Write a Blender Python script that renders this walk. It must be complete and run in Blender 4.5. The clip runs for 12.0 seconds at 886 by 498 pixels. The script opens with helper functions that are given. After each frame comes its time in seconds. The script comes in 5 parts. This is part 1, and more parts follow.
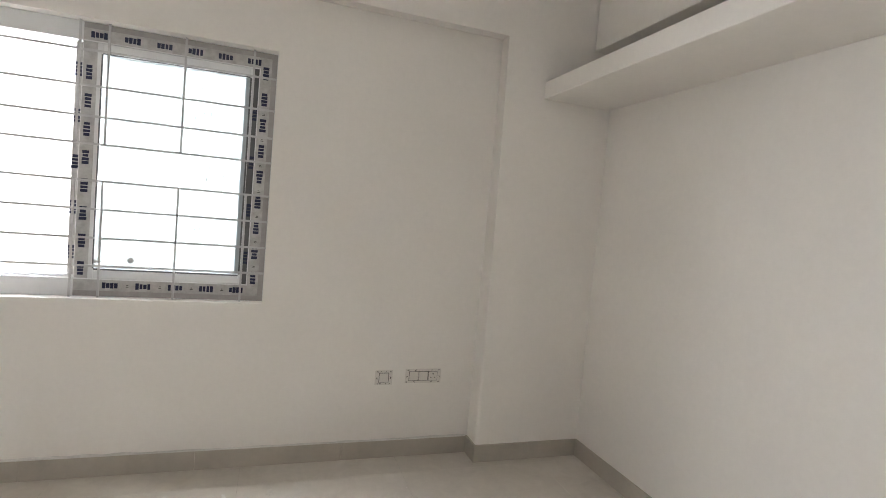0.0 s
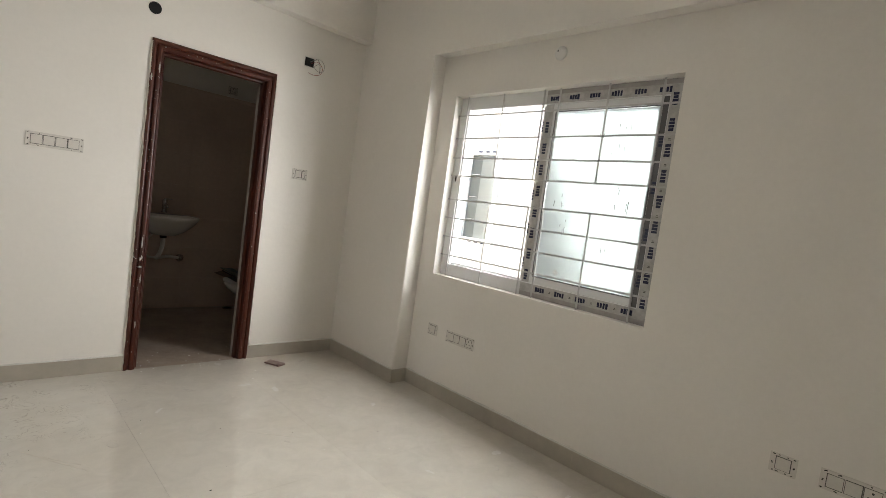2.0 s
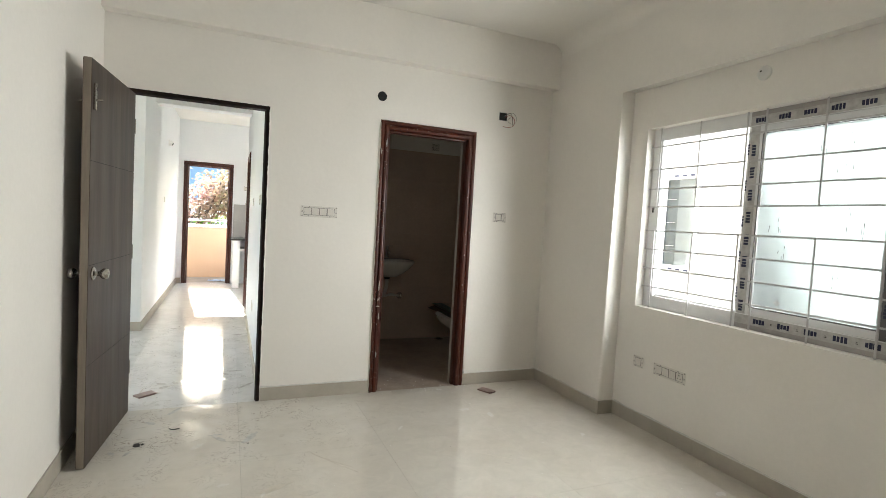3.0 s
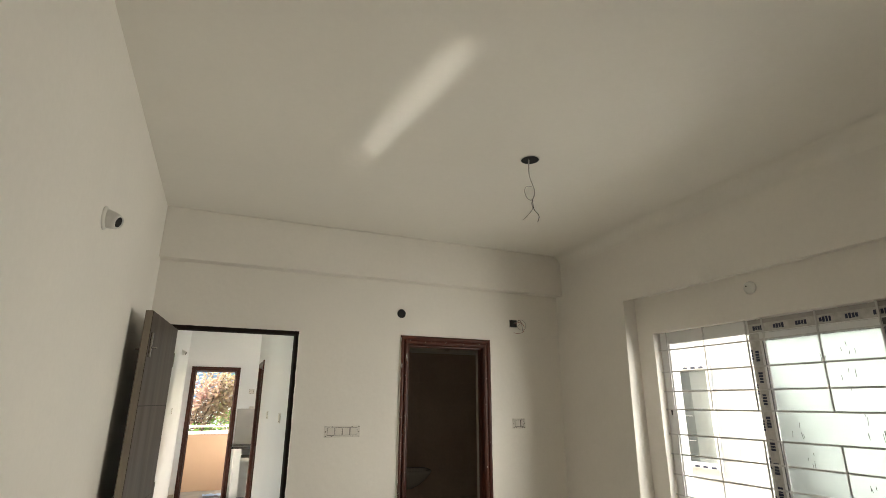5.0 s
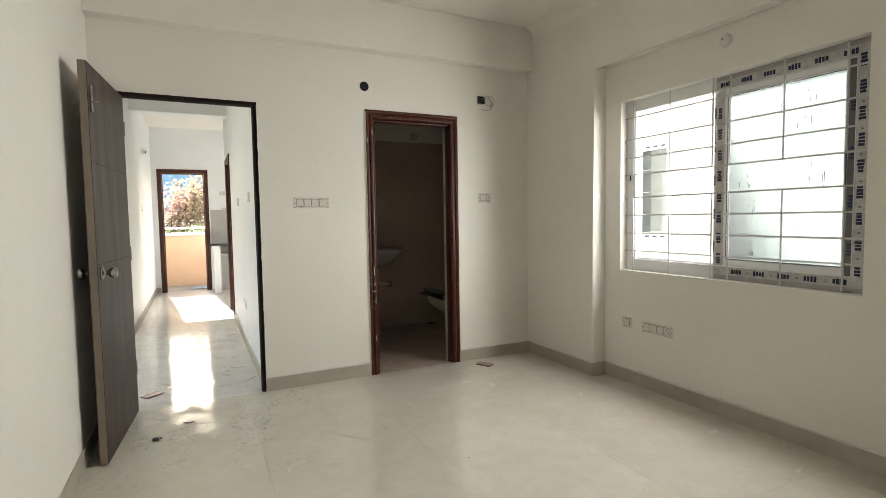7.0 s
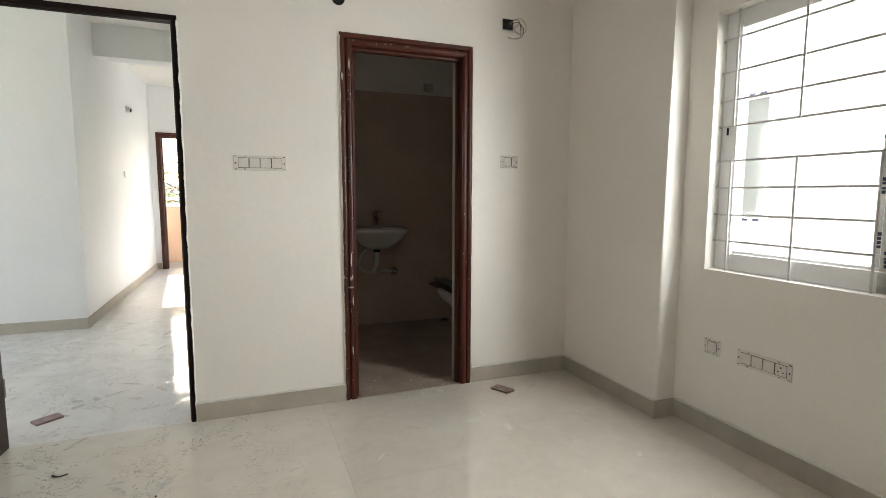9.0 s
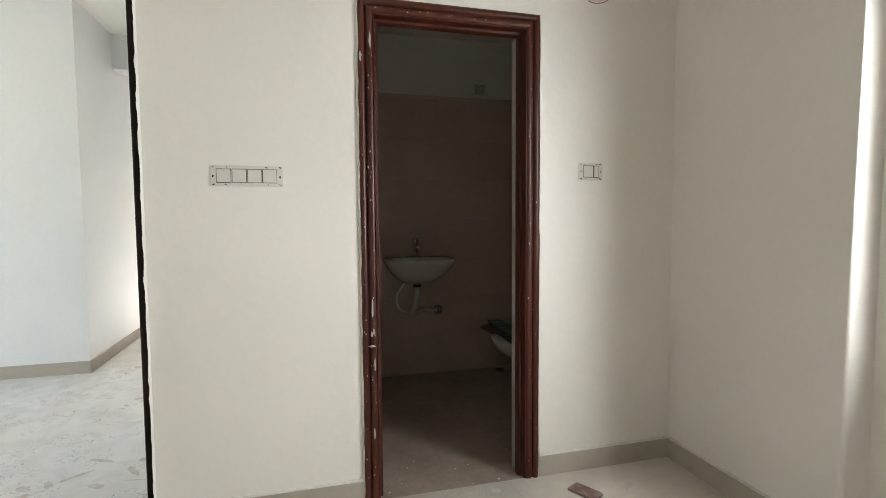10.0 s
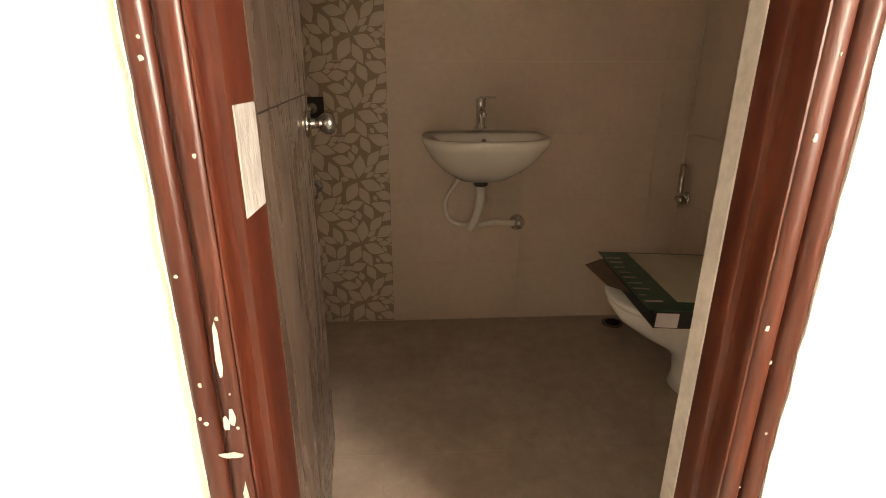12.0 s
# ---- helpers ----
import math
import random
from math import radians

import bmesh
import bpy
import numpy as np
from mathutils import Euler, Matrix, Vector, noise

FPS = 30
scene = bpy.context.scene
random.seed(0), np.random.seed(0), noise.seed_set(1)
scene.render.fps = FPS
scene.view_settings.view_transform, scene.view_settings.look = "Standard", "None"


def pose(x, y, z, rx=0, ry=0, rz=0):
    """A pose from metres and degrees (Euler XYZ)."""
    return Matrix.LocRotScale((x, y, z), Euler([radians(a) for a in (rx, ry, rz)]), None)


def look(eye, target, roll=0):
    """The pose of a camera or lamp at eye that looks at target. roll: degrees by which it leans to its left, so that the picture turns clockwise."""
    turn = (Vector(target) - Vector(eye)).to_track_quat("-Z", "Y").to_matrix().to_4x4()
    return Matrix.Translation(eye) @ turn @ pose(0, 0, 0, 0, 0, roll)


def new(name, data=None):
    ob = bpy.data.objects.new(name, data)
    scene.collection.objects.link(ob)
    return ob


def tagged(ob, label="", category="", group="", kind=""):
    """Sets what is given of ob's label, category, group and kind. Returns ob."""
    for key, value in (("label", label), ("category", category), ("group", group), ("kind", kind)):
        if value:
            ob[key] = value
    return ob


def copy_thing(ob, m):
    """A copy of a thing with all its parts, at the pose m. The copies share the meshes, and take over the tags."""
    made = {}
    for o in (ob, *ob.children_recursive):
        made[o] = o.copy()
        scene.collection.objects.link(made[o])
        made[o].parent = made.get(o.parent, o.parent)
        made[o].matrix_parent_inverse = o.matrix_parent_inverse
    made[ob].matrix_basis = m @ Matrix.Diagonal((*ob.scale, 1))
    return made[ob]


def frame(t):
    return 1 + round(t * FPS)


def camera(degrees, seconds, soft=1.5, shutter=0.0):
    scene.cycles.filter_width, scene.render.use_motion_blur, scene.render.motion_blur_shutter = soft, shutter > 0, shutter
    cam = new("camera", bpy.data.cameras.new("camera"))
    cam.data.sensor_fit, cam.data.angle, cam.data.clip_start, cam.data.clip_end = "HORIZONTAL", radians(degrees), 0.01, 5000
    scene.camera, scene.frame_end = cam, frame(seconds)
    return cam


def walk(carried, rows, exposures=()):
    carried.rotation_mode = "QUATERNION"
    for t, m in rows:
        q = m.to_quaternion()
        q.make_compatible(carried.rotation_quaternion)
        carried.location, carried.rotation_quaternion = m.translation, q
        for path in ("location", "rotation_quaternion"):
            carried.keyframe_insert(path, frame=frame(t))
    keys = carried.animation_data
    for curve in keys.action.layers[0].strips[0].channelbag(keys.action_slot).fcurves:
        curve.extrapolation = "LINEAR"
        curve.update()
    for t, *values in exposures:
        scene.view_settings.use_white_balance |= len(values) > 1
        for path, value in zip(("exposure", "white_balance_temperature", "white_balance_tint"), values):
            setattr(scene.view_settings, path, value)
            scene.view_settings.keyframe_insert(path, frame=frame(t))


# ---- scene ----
cam = camera(82.1, 12.0, soft=0.85)
PATH = [
    (0, (0.465, 1.413, 1.339), (2.357, 0.776, 1.223), 5.0),
    (0.4, (0.517, 1.177, 1.302), (2.489, 0.881, 1.152), 5.0),
    (0.5, (0.54, 1.098, 1.297), (2.525, 0.902, 1.15), 4.6),
    (1, (0.6, 0.769, 1.298), (2.552, 1.178, 1.152), 5.1),
    (1.5, (0.594, 0.519, 1.282), (2.337, 1.491, 1.144), 6.4),
    (2, (0.688, 0.365, 1.27), (2.069, 1.805, 1.131), 7.7),
    (2.5, (0.63, 0.222, 1.305), (1.613, 1.958, 1.17), 7.0),
    (2.7, (0.555, 0.214, 1.326), (1.415, 2.016, 1.206), 5.3),
    (4.3, (0.247, 0.143, 1.463), (0.936, 2.018, 1.566), -0.0),
    (4.5, (0.231, 0.119, 1.497), (0.95, 1.968, 1.748), -0.1),
    (5, (0.201, 0.07, 1.58), (0.944, 1.835, 2.159), 0.3),
    (5.5, (0.192, 0.071, 1.565), (0.936, 1.856, 2.075), 0.6),
    (6, (0.186, 0.107, 1.472), (0.95, 1.945, 1.664), 0.5),
    (6.5, (0.194, 0.124, 1.33), (0.998, 1.954, 1.262), -0.1),
    (7, (0.273, 0.137, 1.248), (1.145, 1.933, 1.126), -0.9),
    (7.2, (0.324, 0.163, 1.237), (1.224, 1.943, 1.097), -1.4),
    (8.8, (0.9, 0.947, 1.231), (1.662, 2.782, 1.004), 0.3),
    (9, (0.976, 1.086, 1.211), (1.696, 2.94, 0.998), 0.1),
    (9.5, (1.168, 1.452, 1.219), (1.738, 3.362, 1.055), -0.0),
    (10, (1.266, 1.885, 1.212), (1.794, 3.81, 1.087), -0.4),
    (10.5, (1.43, 2.297, 1.199), (1.903, 4.238, 1.101), -0.4),
    (11, (1.6, 2.694, 1.195), (1.953, 4.653, 1.005), 0.7),
    (11.5, (1.666, 3.096, 1.18), (1.944, 5.028, 0.743), 0.2),
    (12, (1.782, 3.419, 1.163), (1.896, 5.302, 0.501), 0.1),
]
EXPOSURES = [
    (0, 3.36, 5950, 13), (0.8, 3.05, 6150, 12), (1.3, 2.55, 6450, 11), (2.0, 2.78, 6350, 10), (2.5, 3.13, 6100, 8), (4.5, 2.45, 6800, 5), (5.5, 2.48, 6900, 8),
    (6.5, 2.66, 6650, 7), (7.2, 2.86, 6450, 6), (9.0, 2.90, 6250, 8), (9.5, 2.93, 6200, 8), (10.0, 3.10, 6150, 8), (10.5, 3.32, 6100, 8), (11, 3.60, 6000, 9), (11.5, 4.15, 6800, 13), (12, 5.05, 8500, 18),
]
walk(cam, [(t, look(eye, aim, roll)) for t, eye, aim, roll in PATH], EXPOSURES)

# ---- world, sun and large lights ----
SUN_WAY = Vector((0.10, -1.0, -0.64)).normalized()
world = bpy.data.worlds.new("world")
scene.world = world
world.use_nodes = True
sky = world.node_tree.nodes.new("ShaderNodeTexSky")
sky.sky_type = "NISHITA"
sky.sun_disc = False
sky.sun_elevation = math.asin(-SUN_WAY.z)
sky.sun_rotation = math.atan2(-SUN_WAY.x, -SUN_WAY.y)
sky.air_density, sky.dust_density, sky.ozone_density = 1.0, 5.0, 1.0
back = world.node_tree.nodes["Background"]
back.inputs["Strength"].default_value = 0.15
world.node_tree.links.new(sky.outputs["Color"], back.inputs["Color"])
sun_data = bpy.data.lights.new("sun", "SUN")
sun_data.energy, sun_data.angle, sun_data.color = 5.0, radians(0.5), (1.0, 0.965, 0.91)
sun = new("sun", sun_data)
sun.rotation_mode = "QUATERNION"
sun.rotation_quaternion = SUN_WAY.to_track_quat("-Z", "Y")
sun.location = (0, 30, 20)
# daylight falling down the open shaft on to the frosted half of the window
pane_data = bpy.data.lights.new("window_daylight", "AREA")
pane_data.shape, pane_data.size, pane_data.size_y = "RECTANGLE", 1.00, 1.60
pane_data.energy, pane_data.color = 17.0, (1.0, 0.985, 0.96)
# added lamp in an assumed, unseen opening; lights the hall from the left
hall_data = bpy.data.lights.new("unseen_opening_fill", "AREA")
hall_data.shape, hall_data.size, hall_data.size_y = "RECTANGLE", 2.05, 2.5
hall_data.energy, hall_data.color = 2.8, (0.93, 0.97, 1.0)
hall_light = new("unseen_opening_fill", hall_data)
hall_light.matrix_basis = look((-4.26, 5.30, 1.31), (0.0, 5.30, 1.31))
# added lamp in an assumed, unseen kitchen opening; brightens the hall's far end
kitchen_data = bpy.data.lights.new("kitchen_fill_lamp", "AREA")
kitchen_data.shape, kitchen_data.size, kitchen_data.size_y = "RECTANGLE", 1.08, 1.08
kitchen_data.energy, kitchen_data.color = 2.2, (0.95, 0.98, 1.0)
kitchen_light = new("kitchen_fill_lamp", kitchen_data)
kitchen_light.matrix_basis = look((3.22, 9.30, 1.60), (0.0, 9.30, 1.60))
# added narrow lamp imitating sun reflected by the polished hall floor, through the bedroom door to the ceiling
glint_data = bpy.data.lights.new("sun_glint_lamp", "AREA")
glint_data.shape, glint_data.size, glint_data.size_y = "RECTANGLE", 0.185, 0.66
glint_data.energy, glint_data.color, glint_data.spread = 0.027, (1.0, 0.965, 0.91), radians(1.5)
glint = new("sun_glint_lamp", glint_data)
glint.matrix_basis = look((0.328, 6.14, 0.36), (0.328 + 0.135, 6.14 - 1.0, 0.36 + 0.64))
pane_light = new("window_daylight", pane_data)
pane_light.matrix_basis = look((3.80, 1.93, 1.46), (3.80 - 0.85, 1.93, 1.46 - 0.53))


# ---- materials ----
def material(name, base, rough=0.5, metal=0.0, vary=0.0, vary_scale=3.0, second=None, fine=0.0, fine_scale=60.0,
             bump=0.0, bump_scale=80.0, stretch=(1, 1, 1), rough_vary=0.0, coat=0.0, per_object=0.0, warp=0.0, spec=0.5):
    """Base colour with two scales of mottling, relief and uneven gloss, in metres of the world."""
    mat = bpy.data.materials.new(name)
    mat.use_nodes = True
    nt = mat.node_tree
    bsdf = nt.nodes["Principled BSDF"]
    bsdf.inputs["Roughness"].default_value = rough
    bsdf.inputs["Metallic"].default_value = metal
    bsdf.inputs["Coat Weight"].default_value = coat
    bsdf.inputs["Specular IOR Level"].default_value = spec
    geo = nt.nodes.new("ShaderNodeNewGeometry")
    mapping = nt.nodes.new("ShaderNodeMapping")
    mapping.inputs["Scale"].default_value = stretch
    nt.links.new(geo.outputs["Position"], mapping.inputs["Vector"])
    colour = nt.nodes.new("ShaderNodeRGB")
    colour.outputs[0].default_value = (*base, 1)
    out = colour.outputs[0]

    def noise_tex(scale, detail, rough_n=0.55):
        n = nt.nodes.new("ShaderNodeTexNoise")
        n.inputs["Scale"].default_value = scale
        n.inputs["Detail"].default_value = detail
        n.inputs["Roughness"].default_value = rough_n
        n.inputs["Distortion"].default_value = warp
        nt.links.new(mapping.outputs["Vector"], n.inputs["Vector"])
        return n

    def ramp(src, lo, hi):
        r = nt.nodes.new("ShaderNodeMapRange")
        r.inputs["From Min"].default_value, r.inputs["From Max"].default_value = lo, hi
        nt.links.new(src, r.inputs["Value"])
        return r.outputs["Result"]

    def mix(fac, a, b, mode="MIX"):
        m = nt.nodes.new("ShaderNodeMix")
        m.data_type, m.blend_type = "RGBA", mode
        nt.links.new(fac, m.inputs["Factor"])
        nt.links.new(a, m.inputs["A"])
        nt.links.new(b, m.inputs["B"])
        return m.outputs["Result"]

    def rgb(c):
        n = nt.nodes.new("ShaderNodeRGB")
        n.outputs[0].default_value = (*c, 1)
        return n.outputs[0]

    if vary:
        c2 = second or tuple(v * (1 - vary) for v in base)
        out = mix(ramp(noise_tex(vary_scale, 6).outputs["Fac"], 0.35, 0.68), out, rgb(c2))
    if fine:
        f = ramp(noise_tex(fine_scale, 4, 0.7).outputs["Fac"], 0.3, 0.7)
        m = nt.nodes.new("ShaderNodeMix")
        m.data_type, m.blend_type = "RGBA", "MULTIPLY"
        m.inputs["Factor"].default_value = 1.0
        g = nt.nodes.new("ShaderNodeMapRange")
        g.inputs["To Min"].default_value, g.inputs["To Max"].default_value = 1 - fine, 1.0
        nt.links.new(f, g.inputs["Value"])
        nt.links.new(out, m.inputs["A"])
        nt.links.new(g.outputs["Result"], m.inputs["B"])
        out = m.outputs["Result"]
    if per_object:
        info = nt.nodes.new("ShaderNodeObjectInfo")
        g = nt.nodes.new("ShaderNodeMapRange")
        g.inputs["To Min"].default_value, g.inputs["To Max"].default_value = 1 - per_object, 1.0
        nt.links.new(info.outputs["Random"], g.inputs["Value"])
        m = nt.nodes.new("ShaderNodeMix")
        m.data_type, m.blend_type = "RGBA", "MULTIPLY"
        m.inputs["Factor"].default_value = 1.0
        nt.links.new(out, m.inputs["A"])
        nt.links.new(g.outputs["Result"], m.inputs["B"])
        out = m.outputs["Result"]
    nt.links.new(out, bsdf.inputs["Base Color"])
    if rough_vary:
        r = nt.nodes.new("ShaderNodeMapRange")
        r.inputs["From Min"].default_value, r.inputs["From Max"].default_value = 0.35, 0.7
        r.inputs["To Min"].default_value, r.inputs["To Max"].default_value = rough, rough + rough_vary
        nt.links.new(noise_tex(vary_scale * 1.7, 6).outputs["Fac"], r.inputs["Value"])
        nt.links.new(r.outputs["Result"], bsdf.inputs["Roughness"])
    if bump:
        b = nt.nodes.new("ShaderNodeBump")
        b.inputs["Strength"].default_value = 1.0
        b.inputs["Distance"].default_value = bump
        nt.links.new(noise_tex(bump_scale, 5).outputs["Fac"], b.inputs["Height"])
        nt.links.new(b.outputs["Normal"], bsdf.inputs["Normal"])
    return mat


PAINT = material("wall_paint", (0.87, 0.833, 0.77), 0.62, vary=0.04, vary_scale=1.3, fine=0.03, fine_scale=35, bump=0.0012, bump_scale=22)
HALL_PAINT = material("hall_wall_paint", (0.87, 0.87, 0.865), 0.6, vary=0.04, vary_scale=1.3, fine=0.03, fine_scale=35, bump=0.0012, bump_scale=22)
CEIL_PAINT = material("ceiling_paint", (0.875, 0.843, 0.78), 0.7, vary=0.04, vary_scale=1.1, fine=0.02, fine_scale=30, bump=0.001, bump_scale=14)
FLOOR = material("polished_floor_tile", (0.72, 0.675, 0.597), 0.035, vary=1, second=(0.655, 0.603, 0.52), vary_scale=1.6, fine=0.10, fine_scale=9,
                 rough_vary=0.05, per_object=0.04, warp=0.8, spec=0.8)
HALL_FLOOR = material("dusty_floor_tile", (0.70, 0.69, 0.665), 0.03, vary=1, second=(0.62, 0.61, 0.58), vary_scale=4.5, fine=0.10, fine_scale=16,
                      rough_vary=0.06, per_object=0.04, warp=1.8, bump=0.0002, bump_scale=11, spec=0.35)
def dusty(mat, centre, reach, dust, line, amount, film):
    """Patches of rubbed dust and thin scuffed lines that thin out away from a centre."""
    nt = mat.node_tree
    bsdf = nt.nodes["Principled BSDF"]
    geo = nt.nodes.new("ShaderNodeNewGeometry")

    def maths(op, a, b=None):
        n = nt.nodes.new("ShaderNodeMath")
        n.operation = op
        for k, v in enumerate((a, b)):
            if v is None:
                continue
            if isinstance(v, (int, float)):
                n.inputs[k].default_value = v
            else:
                nt.links.new(v, n.inputs[k])
        return n.outputs[0]

    def span(v, a, b, lo=0.0, hi=1.0):
        n = nt.nodes.new("ShaderNodeMapRange")
        n.inputs["From Min"].default_value, n.inputs["From Max"].default_value = a, b
        n.inputs["To Min"].default_value, n.inputs["To Max"].default_value = lo, hi
        nt.links.new(v, n.inputs["Value"])
        return n.outputs["Result"]

    def cloud(scale, detail, warp):
        n = nt.nodes.new("ShaderNodeTexNoise")
        n.inputs["Scale"].default_value, n.inputs["Detail"].default_value, n.inputs["Distortion"].default_value = scale, detail, warp
        nt.links.new(geo.outputs["Position"], n.inputs["Vector"])
        return n.outputs["Fac"]

    away = nt.nodes.new("ShaderNodeVectorMath")
    away.operation = "DISTANCE"
    away.inputs[1].default_value = centre
    nt.links.new(geo.outputs["Position"], away.inputs[0])
    region = span(away.outputs["Value"], reach, reach * 0.35)
    patch = maths("MULTIPLY", maths("MULTIPLY", span(cloud(3.2, 7, 1.6), 0.42, 0.62), region), amount)
    thin = maths("ABSOLUTE", maths("SUBTRACT", cloud(9, 3, 2.6), 0.5))
    lines = maths("MULTIPLY", maths("MULTIPLY", span(thin, 0.020, 0.007), span(cloud(4.5, 3, 0.5), 0.47, 0.56)), region)

    def over(fac, a, colour):
        m = nt.nodes.new("ShaderNodeMix")
        m.data_type = "RGBA"
        nt.links.new(fac, m.inputs["Factor"])
        nt.links.new(a, m.inputs["A"])
        m.inputs["B"].default_value = (*colour, 1)
        return m.outputs["Result"]

    cover = maths("MULTIPLY", maths("MULTIPLY", maths("MULTIPLY", span(cloud(5, 8, 1.2), 0.35, 0.62, 0.45, 1.0), region), film), maths("SUBTRACT", 1.0, lines))
    matt = nt.nodes.new("ShaderNodeBsdfDiffuse")
    matt.inputs["Color"].default_value = (*dust, 1)
    layer = nt.nodes.new("ShaderNodeMixShader")
    nt.links.new(cover, layer.inputs["Fac"])
    nt.links.new(bsdf.outputs["BSDF"], layer.inputs[1])
    nt.links.new(matt.outputs["BSDF"], layer.inputs[2])
    nt.links.new(layer.outputs["Shader"], nt.nodes["Material Output"].inputs["Surface"])
    base = bsdf.inputs["Base Color"].links[0].from_socket
    nt.links.new(over(lines, over(patch, base, dust), line), bsdf.inputs["Base Color"])
    rough = bsdf.inputs["Roughness"].links[0].from_socket
    nt.links.new(maths("ADD", rough, maths("MULTIPLY", patch, 0.14)), bsdf.inputs["Roughness"])


dusty(FLOOR, (0.25, 3.95, 0.0), 1.5, (0.68, 0.65, 0.59), (0.37, 0.33, 0.27), 0.7, 0.4)
dusty(HALL_FLOOR, (0.15, 4.9, 0.0), 3.6, (0.70, 0.69, 0.67), (0.50, 0.48, 0.45), 0.4, 0.84)
GROUT = material("grout", (0.52, 0.49, 0.43), 0.8, vary=0.2, vary_scale=9)
SKIRT = material("skirting_tile", (0.505, 0.458, 0.38), 0.55, vary=0.14, vary_scale=4, fine=0.06, fine_scale=25, per_object=0.08)
BATH_TILE = material("matt_bath_tile", (0.645, 0.516, 0.418), 0.42, vary=0.12, vary_scale=2.2, fine=0.10, fine_scale=28, per_object=0.03)
BATH_FLOOR = material("bath_floor_tile", (0.43, 0.345, 0.275), 0.48, vary=0.22, vary_scale=3.2, fine=0.22, fine_scale=18, rough_vary=0.2, bump=0.0006, bump_scale=40)
LEAF_TILE = material("leaf_relief_tile", (0.585, 0.485, 0.395), 0.38, vary=0.08, vary_scale=6, fine=0.05)
LEAF_GROUND = material("leaf_tile_ground", (0.325, 0.25, 0.18), 0.45, vary=0.1, vary_scale=6, fine=0.05)
FRAME_WOOD = material("mahogany_frame", (0.098, 0.021, 0.009), 0.3, vary=1, second=(0.050, 0.010, 0.005), vary_scale=7, fine=0.35, fine_scale=45,
                      stretch=(1, 1, 0.12), rough_vary=0.2, coat=0.06, spec=0.4, bump=0.0010, bump_scale=60)
DARK_FRAME = material("dark_primed_frame", (0.020, 0.009, 0.006), 0.7, vary=1, second=(0.010, 0.005, 0.0035), vary_scale=8, fine=0.3, fine_scale=50, stretch=(1, 1, 0.15), spec=0.2)
LEAF_LAM = material("walnut_laminate", (0.082, 0.055, 0.038), 0.42, spec=0.3, vary=1, second=(0.042, 0.026, 0.018), vary_scale=7, fine=0.35, fine_scale=60, stretch=(1, 1, 0.1), rough_vary=0.1)
LEAF_EDGE = material("door_lipping", (0.27, 0.225, 0.175), 0.55, vary=0.2, vary_scale=9, fine=0.2, fine_scale=70, stretch=(1, 1, 0.1))
BATH_LAM = material("stone_grey_laminate", (0.105, 0.075, 0.058), 0.2, vary=1, second=(0.052, 0.035, 0.027), vary_scale=7, fine=0.22, fine_scale=60,
                    stretch=(1, 1, 0.2), warp=1.2, rough_vary=0.2)
GROOVE = material("dark_groove", (0.02, 0.014, 0.01), 0.7)
PLASTIC = material("white_plastic", (0.74, 0.73, 0.69), 0.38, vary=0.03, vary_scale=20, fine=0.02)
PLATE = material("plaster_spattered_plate", (0.755, 0.715, 0.65), 0.6, vary=0.06, vary_scale=30, fine=0.06, fine_scale=150, bump=0.0005, bump_scale=120)
BLACK = material("black_recess", (0.008, 0.008, 0.008), 0.8)
GREYLINE = material("dirt_in_joint", (0.045, 0.04, 0.036), 0.8)
GAP = material("grimy_joint", (0.13, 0.12, 0.105), 0.8, vary=0.4, vary_scale=60)
UPVC = material("white_upvc", (0.80, 0.80, 0.79), 0.25, vary=0.03, vary_scale=6, fine=0.02)
TAPE = material("protective_film", (0.60, 0.585, 0.56), 0.4, vary=1, second=(0.44, 0.425, 0.40), vary_scale=26, fine=0.12, fine_scale=50, bump=0.0008, bump_scale=60)
# shade of the window recess, put into the colour of the frame's margin
SHADED_MARGIN = material("film_edge", (0.45, 0.42, 0.40), 0.45, vary=0.2, vary_scale=12, fine=0.1, fine_scale=60)
# dark rubber of the gasket, and film with the sash's side shade painted in
GASKET_SHADE_GREY = material("dark_gasket_and_shaded_film", (0.12, 0.115, 0.115), 0.4, vary=0.15, vary_scale=14, fine=0.1, fine_scale=60, bump=0.0006, bump_scale=60)
PRINT = material("dark_blue_print", (0.006, 0.011, 0.045), 0.5)
BARS = material("grille_enamel", (0.58, 0.57, 0.56), 0.35, vary=0.08, vary_scale=25, fine=0.05)
CHROME = material("chrome", (0.58, 0.57, 0.55), 0.14, 1.0, vary=0.06, vary_scale=40, rough_vary=0.08)
STEEL = material("brushed_steel", (0.36, 0.34, 0.315), 0.26, 1.0, vary=0.1, vary_scale=40)
CERAMIC = material("white_ceramic", (0.78, 0.75, 0.69), 0.12, vary=0.03, vary_scale=5, fine=0.03, fine_scale=30, rough_vary=0.1)
HOSE = material("pale_hose", (0.74, 0.70, 0.63), 0.4, vary=0.1, vary_scale=40)
PUTTY = material("white_putty", (0.74, 0.72, 0.67), 0.8, vary=0.1, vary_scale=40, fine=0.1, fine_scale=120, bump=0.001, bump_scale=150)
STRIKE_PUTTY = material("dirty_putty", (0.42, 0.41, 0.39), 0.75, vary=1, second=(0.29, 0.28, 0.26), vary_scale=45, fine=0.25, fine_scale=90, bump=0.006, bump_scale=45, stretch=(1, 1, 0.5))
OLD_PAINT = material("old_paint_spatter", (0.50, 0.48, 0.44), 0.7, vary=0.2, vary_scale=60)
